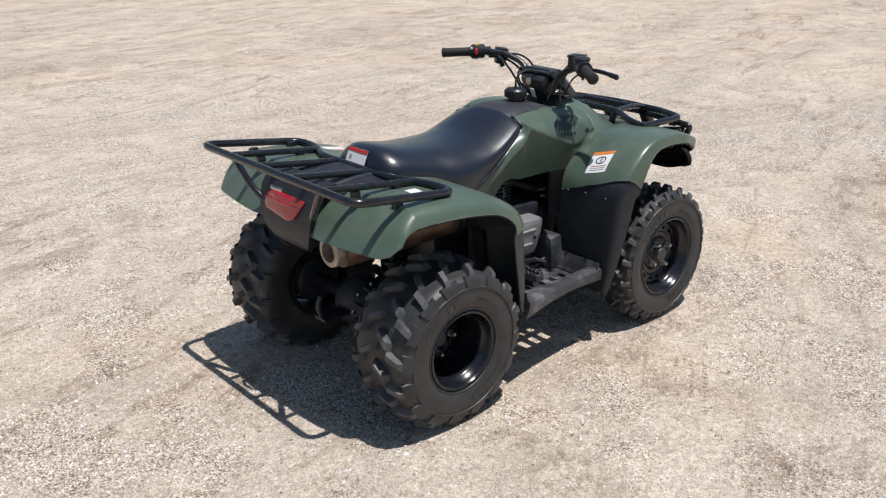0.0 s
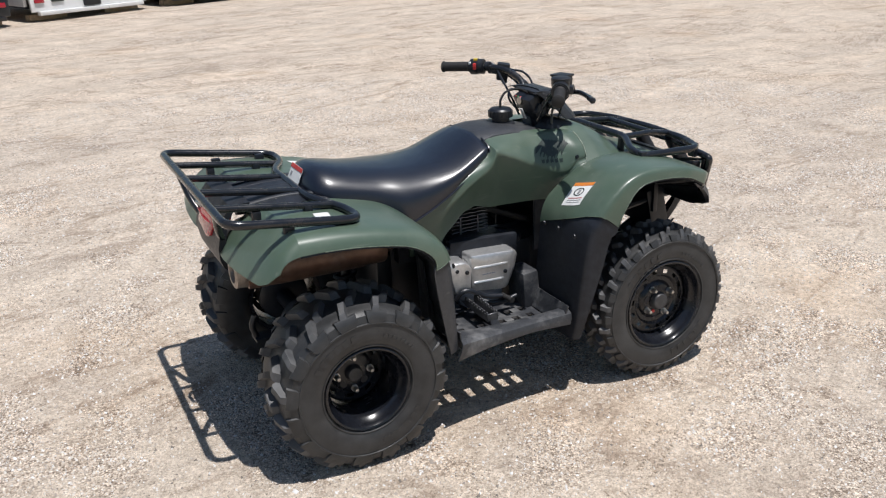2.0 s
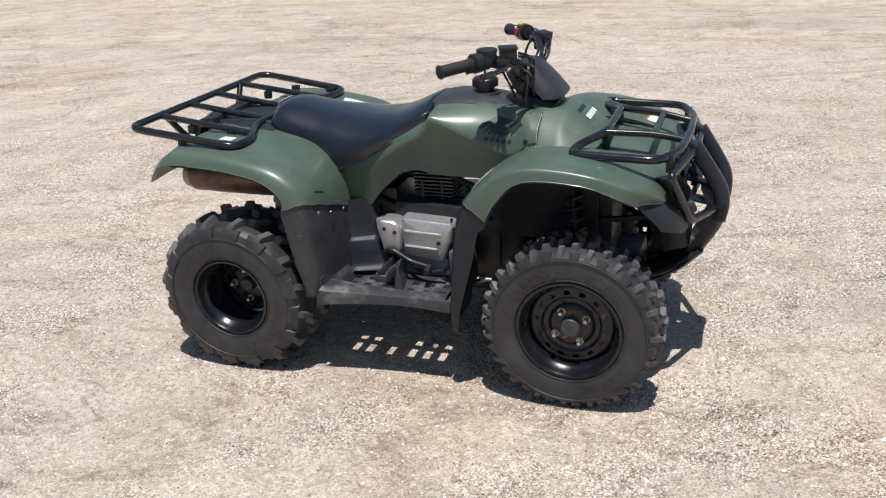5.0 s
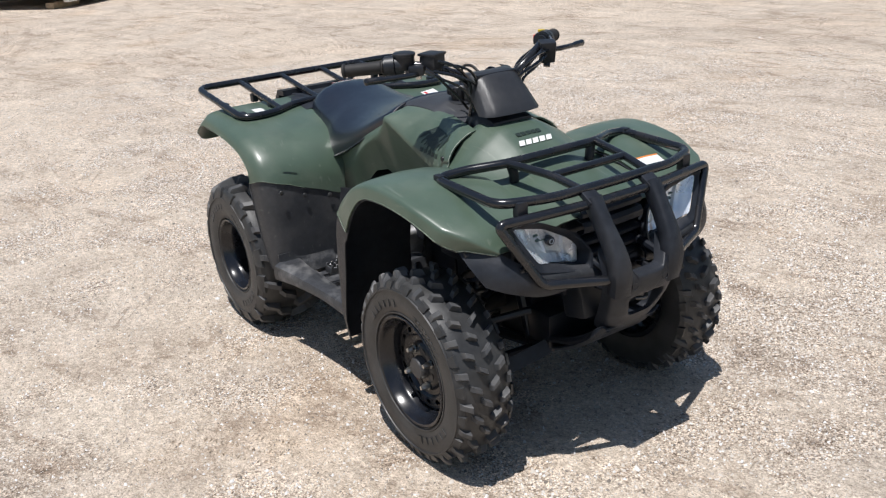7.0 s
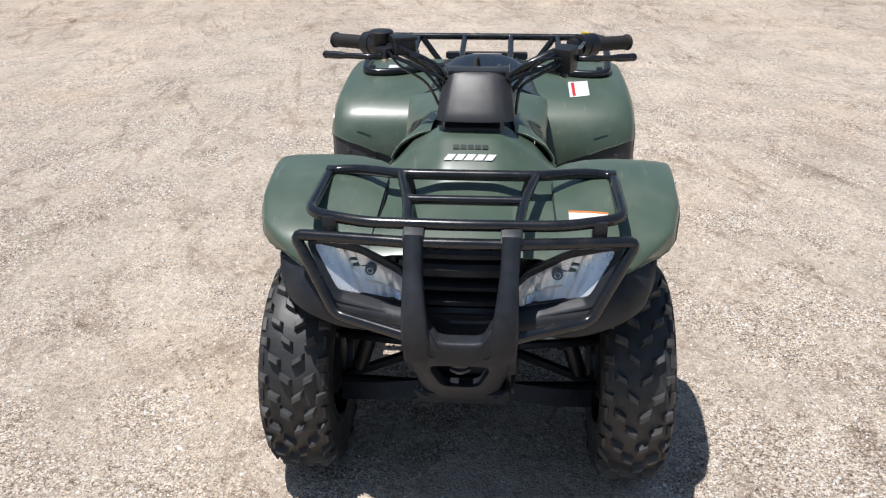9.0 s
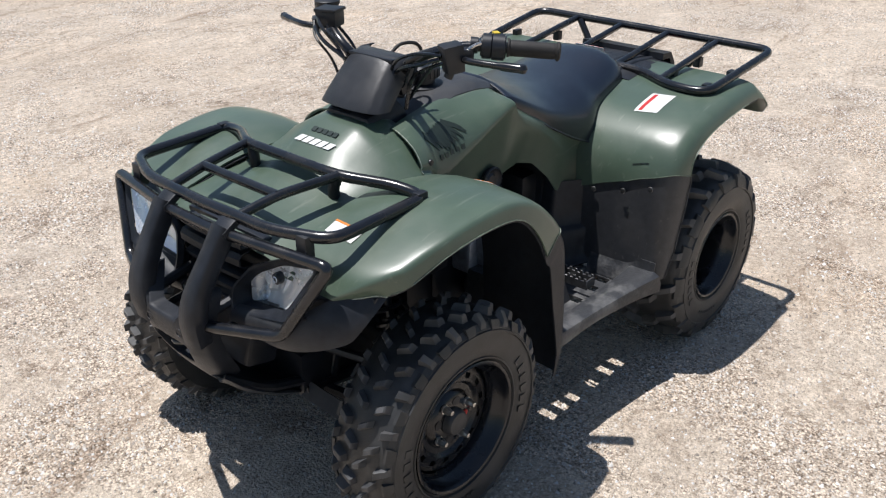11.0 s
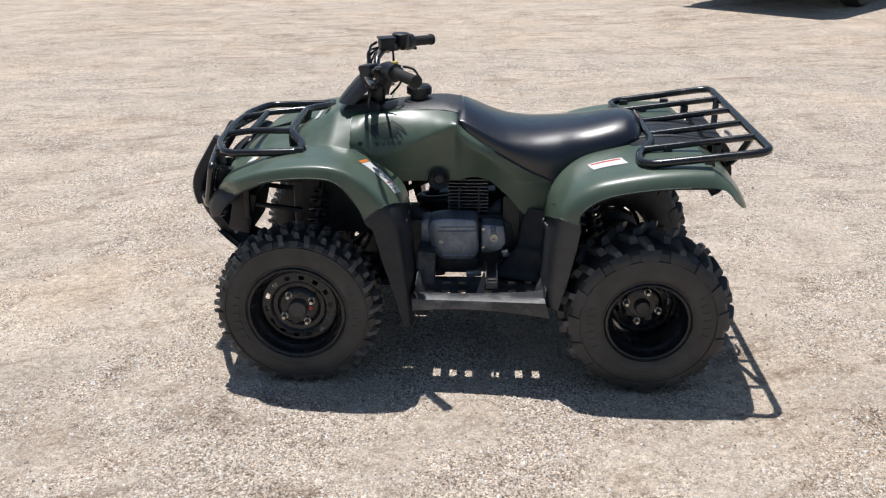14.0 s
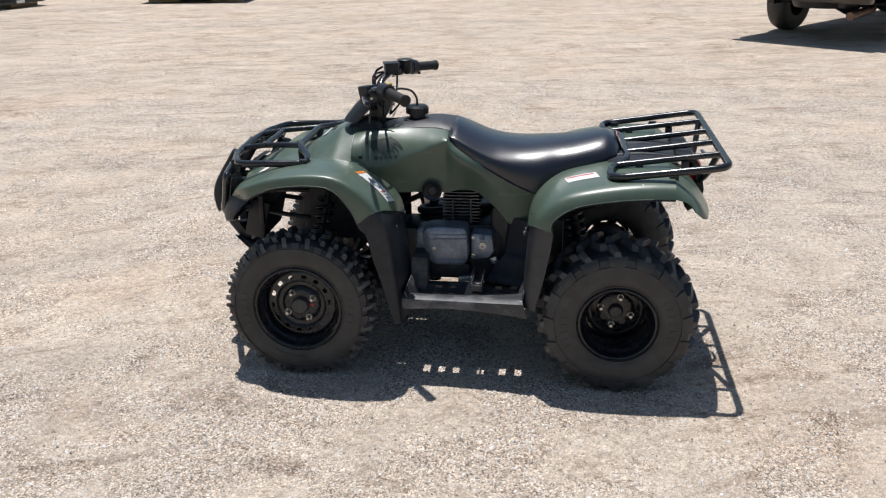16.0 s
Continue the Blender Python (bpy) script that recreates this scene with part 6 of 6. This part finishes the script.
for s in (-1, 1):
    # pale line along the hood seam: an edge highlight painted as a thin tube
    pts = [Vector(q) + Vector((0.0008, s * 0.0012, 0.0008)) for q in PANEL_GRID[s][-1][2:17]]
    part("hood_seam", Mesh().tube(pts, 0.0013, 0.001, sides=6, steps=1), PALE_EDGE, quad, "pale edge highlight painted along the hood seam")
    part("panel_bolt", Mesh().turned([(0, 0.008), (0.003, 0.007), (0.004, 0)], on_panel(s, 0.372, 0.735, 0.0), "y", 12, sign=s), FRAMEM, quad)


def hood_z(x):
    return lerp_rows(HOOD, x)[0]


for row_x, half, mat, tilt, wd in ((0.535, 0.058, WHITE, 0.012, 0.016), (0.505, 0.042, INK, 0.0, 0.012)):
    for k in range(5):
        y = -half + 2 * half * (k + 0.5) / 5
        q = [(row_x - wd / 2 + 0, y - half / 5 * 0.8 + tilt * 0.4, 0), (row_x - wd / 2, y + half / 5 * 0.8 + tilt * 0.4, 0), (row_x + wd / 2, y + half / 5 * 0.8 - tilt * 0.4, 0), (row_x + wd / 2, y - half / 5 * 0.8 - tilt * 0.4, 0)]
        part("hood_lettering", Mesh().plate([(x, yy, hood_z(x) + 0.0035) for x, yy, _ in q], (0, 0, 0.0008)), mat, quad, "white lettering block" if mat is WHITE else "dark lettering block")
back = ((0.757, -0.5545), (0.768, -0.5495), (0.781, -0.5438), (0.7910, -0.5393), (0.803, -0.5337))
part("seat_label", Mesh().sheet([[(x, y, z) for z, x in back] for y in (-0.042, 0.006, 0.056)], 0.001), WHITE, quad, "white seat label with red bar")
part("label_bar", Mesh().sheet([[(x - 0.0012, y, z) for z, x in back[3:]] for y in (-0.042, 0.006, 0.056)], 0.001), REDP, quad)
part("label_icon", Mesh().sheet([[(x - 0.0012, y, z) for z, x in back[1:3]] for y in (0.030, 0.042)], 0.001), LINE, quad)


# ---- yard: truck beds and pickups at the edge of the lot ----
BED_BLACK = material("bed_black_paint", (0.012, 0.012, 0.014), 0.35, grain=8, amount=0.2, stain=0.3, stain_scale=3, stain_color=(0.09, 0.08, 0.07), coat=0.2)
BED_WHITE = material("bed_white_paint", (0.72, 0.72, 0.71), 0.35, grain=8, amount=0.04, stain=0.2, stain_scale=3, stain_color=(0.45, 0.42, 0.38))
WOOD = material("block_wood", (0.42, 0.31, 0.20), 0.8, grain=30, amount=0.25, bump=0.3, bump_scale=60)
TRUCKP = material("truck_paint", (0.030, 0.022, 0.018), 0.35, grain=6, amount=0.15, stain=0.4, stain_scale=3, stain_color=(0.14, 0.11, 0.08), coat=0.3)


def truck_bed(mat):
    """A steel flatbed without its truck, its tail edge along local y = 0, reaching back along +y."""
    bed = new("truck_bed")
    m = Mesh()
    m.box((0, 1.30, 0.45), (2.05, 2.60, 0.05), 0.01)
    part("deck", m, mat, bed)
    part("tail_skirt", Mesh().box((0, 0.02, 0.29), (1.95, 0.05, 0.30), 0.015, (-8, 0, 0)), mat, bed)
    part("bumper_rail", Mesh().box((0, -0.03, 0.120), (1.75, 0.10, 0.06), 0.012), mat, bed)
    for s in (-1, 1):
        part("side_skirt", Mesh().box((s * 1.0, 1.25, 0.33), (0.05, 2.3, 0.22), 0.012), mat, bed)
        part("frame_rail", Mesh().box((s * 0.43, 1.30, 0.26), (0.08, 2.50, 0.34), 0.01), FRAMEM, bed)
        part("tail_lamp", Mesh().box((s * 0.84, -0.022, 0.305), (0.15, 0.02, 0.07), 0.006, (-8, 0, 0)), RED, bed, "red tail lamp")
        part("reflector_plate", Mesh().box((s * 0.33, -0.085, 0.120), (0.17, 0.012, 0.05), 0.003), WHITE, bed, "white marker plate")
        for y in (0.25, 2.2):
            block = Mesh().box((s * 0.62, y, 0.045), (0.60, 0.14, 0.09), 0.008)
            part("wood_block", block, WOOD, bed, "weathered timber support block")
    part("maker_plate", Mesh().box((-0.55, -0.022, 0.30), (0.20, 0.012, 0.06), 0.002, (-8, 0, 0)), INK if mat is BED_WHITE else WHITE, bed)
    part("hitch_plate", Mesh().box((0, -0.04, 0.25), (0.28, 0.04, 0.16), 0.01), FRAMEM, bed)
    return bed


bed = truck_bed(BED_BLACK)
bed.location = (-3.95, 10.72, 0)
bed.rotation_euler = (0, 0, radians(22.5))
tagged(bed, "black steel truck flatbed resting on timber blocks", "truck bed", "truck beds at the lot edge")
for x, y, rz in ((-6.28, 9.72, 22.5), (2.75, 13.62, 22.5), (-1.50, 11.78, 22.5), (9.55, -12.65, 250), (6.45, -13.85, 182.7), (-15.2, 5.0, 128)):
    copy_thing(bed, pose(x, y, 0, 0, 0, rz))
wbed = truck_bed(BED_WHITE)
wbed.location = (0.60, 12.78, 0)
wbed.rotation_euler = (0, 0, radians(22.5))
tagged(wbed, "white steel truck flatbed resting on timber blocks", "truck bed", "truck beds at the lot edge")
copy_thing(wbed, pose(-12.95, 2.55, 0, 0, 0, 128))


def pickup():
    """A pickup, tail at local y = 0, front along +y."""
    p = new("pickup_truck")
    body = []
    for y, zt, zb, w in ((0.0, 1.05, 0.62, 0.86), (0.12, 1.10, 0.58, 0.93), (1.6, 1.12, 0.58, 0.95), (1.75, 1.14, 0.55, 0.95), (2.0, 1.15, 0.55, 0.95), (4.1, 1.12, 0.55, 0.94), (5.1, 1.02, 0.56, 0.92), (5.3, 0.90, 0.60, 0.82)):
        body.append([(-w, y, zb), (-w - 0.03, y, (zb + zt) / 2), (-w + 0.02, y, zt), (w - 0.02, y, zt), (w + 0.03, y, (zb + zt) / 2), (w, y, zb)])
    part("body", Mesh().loft(body), TRUCKP, p)
    cab = [[(-w, y, 1.10), (-w * 0.86, y + d, z), (w * 0.86, y + d, z), (w, y, 1.10)] for y, d, z, w in ((1.95, 0.10, 1.72, 0.90), (2.4, 0.0, 1.80, 0.90), (3.2, 0.0, 1.80, 0.90), (4.15, -0.55, 1.70, 0.90))]
    part("cab", Mesh().loft(cab), TRUCKP, p)
    part("tail_bumper", Mesh().box((0, -0.10, 0.60), (1.78, 0.14, 0.18), 0.03), TRUCKP, p)
    part("exhaust_tip", Mesh().tube([(0.60, 0.6, 0.40), (0.62, -0.02, 0.36)], 0.05, sides=12), RUSTY, p)
    part("rear_axle", Mesh().tube([(-0.80, 1.25, 0.40), (0.80, 1.25, 0.40)], 0.06), FRAMEM, p)
    part("axle_case", Mesh().turned([(-0.2, 0.0), (-0.14, 0.10), (0, 0.16), (0.14, 0.10), (0.2, 0.0)], (0, 1.25, 0.40), "x", 20), FRAMEM, p)
    part("spare_tyre", Mesh().turned([(-0.09, 0.20), (-0.10, 0.34), (0, 0.38), (0.10, 0.34), (0.09, 0.20)], (0, 0.55, 0.50), "z", 28), RUBBER, p)
    for s in (-1, 1):
        part("frame_rail", Mesh().box((s * 0.45, 2.6, 0.50), (0.09, 5.0, 0.14), 0.02), FRAMEM, p)
        part("tail_lamp", Mesh().box((s * 0.86, -0.01, 0.90), (0.12, 0.05, 0.26), 0.02), RED, p)
        for y in (1.25, 4.45):
            w = new("wheel")
            w.parent = p
            part("tyre", Mesh().turned([(-0.12, 0.22), (-0.135, 0.30), (-0.12, 0.385), (-0.07, 0.41), (0.07, 0.41), (0.12, 0.385), (0.135, 0.30), (0.12, 0.22)], (s * 0.80, y, 0.405), "x", 36), RUBBER, w)
            part("rim", Mesh().turned([(0.12, 0.225), (0.10, 0.20), (0.05, 0.16), (0.06, 0.06), (0.09, 0.05), (0.09, 0.0)], (s * 0.80, y, 0.405), "x", 28, sign=s), STEEL, w)
    return p


truck = pickup()
ang = math.degrees(math.atan2(-0.75, -0.66)) - 90
c = Vector((-2.64, -8.95, 0)) + Vector((-0.75, 0.66, 0)) * 0.88
truck.location = c
truck.rotation_euler = (0, 0, radians(ang))
tagged(truck, "dark muddy pickup truck parked tail towards the yard", "pickup truck", "pickups at the lot edge")
copy_thing(truck, pose(-9.15, -2.25, 0, 0, 0, math.degrees(math.atan2(-0.45, -0.9)) - 90))


# ---- loose gravel ----
def pebble_material():
    mat = bpy.data.materials.new("pebbles")
    mat.use_nodes = True
    nt = mat.node_tree
    n, link = nt.nodes, nt.links.new
    b = n["Principled BSDF"]
    b.inputs["Roughness"].default_value = 0.9
    b.inputs["Specular IOR Level"].default_value = 0.25
    geo = n.new("ShaderNodeNewGeometry")
    r = n.new("ShaderNodeValToRGB")
    e = r.color_ramp.elements
    e[0].position, e[0].color = 0.0, (0.17, 0.15, 0.13, 1)
    e[1].position, e[1].color = 1.0, (0.76, 0.75, 0.73, 1)
    for p, c in ((0.14, (0.33, 0.29, 0.25, 1)), (0.40, (0.50, 0.445, 0.385, 1)), (0.74, (0.58, 0.53, 0.475, 1)), (0.90, (0.63, 0.62, 0.61, 1))):
        q = e.new(p)
        q.color = c
    link(geo.outputs["Random Per Island"], r.inputs["Fac"])
    link(r.outputs["Color"], b.inputs["Base Color"])
    return mat


def scatter(name, count, reach, sizes, seed):
    rng = np.random.default_rng(seed)
    # a stone: four corners in the ground and a ridge of two on top
    base = np.array([(1, 0.7, 0), (-1, 0.8, 0), (-0.9, -0.8, 0), (0.9, -0.9, 0), (0.5, 0, 1), (-0.45, 0, 1)], float)
    tris = np.array([(0, 1, 5), (0, 5, 4), (1, 2, 5), (2, 3, 4), (2, 4, 5), (3, 0, 4)])
    many = count * 3
    ang = rng.uniform(0, math.tau, many)
    rad = reach * rng.uniform(0.0, 1.0, many) ** 0.60
    cx, cy = rad * np.cos(ang), rad * np.sin(ang)
    likely = 0.20 + 0.80 / (1 + np.exp(-1.9 * (patch_wave(cx, cy) - 0.55)))
    keep = np.flatnonzero(rng.random(many) < likely)[:count]
    count = len(keep)
    cx, cy = cx[keep], cy[keep]
    size = sizes[0] + (sizes[1] - sizes[0]) * rng.random(count) ** 2.5
    v = base[None] * (1 + 0.28 * rng.standard_normal((count, 6, 1)).clip(-1.2, 1.2))
    v = v * size[:, None, None] * rng.uniform(0.7, 1.25, (count, 1, 3))
    v[:, 4:, :2] += rng.uniform(-0.35, 0.35, (count, 2, 2)) * size[:, None, None]
    t = rng.uniform(0, math.tau, count)
    x = v[:, :, 0] * np.cos(t)[:, None] - v[:, :, 1] * np.sin(t)[:, None]
    y = v[:, :, 0] * np.sin(t)[:, None] + v[:, :, 1] * np.cos(t)[:, None]
    # a slope of its own for every stone
    tilt = rng.uniform(-0.5, 0.5, count)[:, None]
    z = v[:, :, 2] * (1 + tilt * np.sign(x)) - 0.25 * size[:, None] * (v[:, :, 2] <= 0)
    hh = 0.006 * np.sin(1.3 * cx + 0.7 * cy) * np.sin(0.9 * cy - 0.4 * cx) * np.clip((np.hypot(cx, cy) - 1.2) / 2, 0, 1)
    verts = np.stack([x + cx[:, None], y + cy[:, None], z + hh[:, None]], -1).reshape(-1, 3)
    faces = (tris[None] + 6 * np.arange(count)[:, None, None]).reshape(-1, 3)
    me = bpy.data.meshes.new(name)
    me.vertices.add(len(verts))
    me.vertices.foreach_set("co", verts.ravel())
    me.loops.add(faces.size)
    me.loops.foreach_set("vertex_index", faces.ravel().astype(np.int32))
    me.polygons.add(len(faces))
    me.polygons.foreach_set("loop_start", np.arange(0, faces.size, 3, dtype=np.int32))
    me.update(calc_edges=True)
    me.materials.append(PEBBLE)
    return new(name, me)


def tyre_print():
    """Rows of low ridges pressed up by a tyre's tread."""
    rnd = random.Random(5)
    m = Mesh()
    for a, b in (((0.321, -0.686), (0.085, -0.842)), ((0.356, -0.719), (0.106, -0.887)), ((0.356, -0.777), (0.040, -0.981))):
        d = (Vector((*b, 0)) - Vector((*a, 0)))
        along = d.normalized()
        side = Vector((-along.y, along.x, 0))
        for k in range(17):
            if rnd.random() < 0.15:
                continue
            c = Vector((*a, 0)) + d * ((k + 0.5) / 17) + side * rnd.uniform(-0.003, 0.003)
            l, w, h = rnd.uniform(0.006, 0.011), rnd.uniform(0.0030, 0.0050), rnd.uniform(0.003, 0.006)
            foot = [c + side * u * l + along * v * w for u, v in ((-1, -1), (1, -0.6), (1, 1.2), (-1, 0.7))]
            top = [c + side * u * l * 0.7 + along * 0.2 * w + Vector((0, 0, h)) for u in (-1, 1)]
            m.add([p - Vector((0, 0, 0.003)) for p in foot] + top, [(0, 1, 5, 4), (2, 3, 4, 5), (1, 2, 5), (3, 0, 4)])
    return part("tyre_print", m, GRAVEL)


tagged(tyre_print(), "faint tyre tread print pressed into the gravel", "tyre print", kind="stuff")
PEBBLE = pebble_material()
tagged(scatter("loose_gravel", 380000, 5.6, (0.0018, 0.0050), 11), "loose tan and grey gravel chips", "gravel", kind="stuff")
tagged(scatter("coarse_gravel", 26000, 11.0, (0.0034, 0.0075), 12), "scattered coarser pale gravel stones", "gravel", kind="stuff")
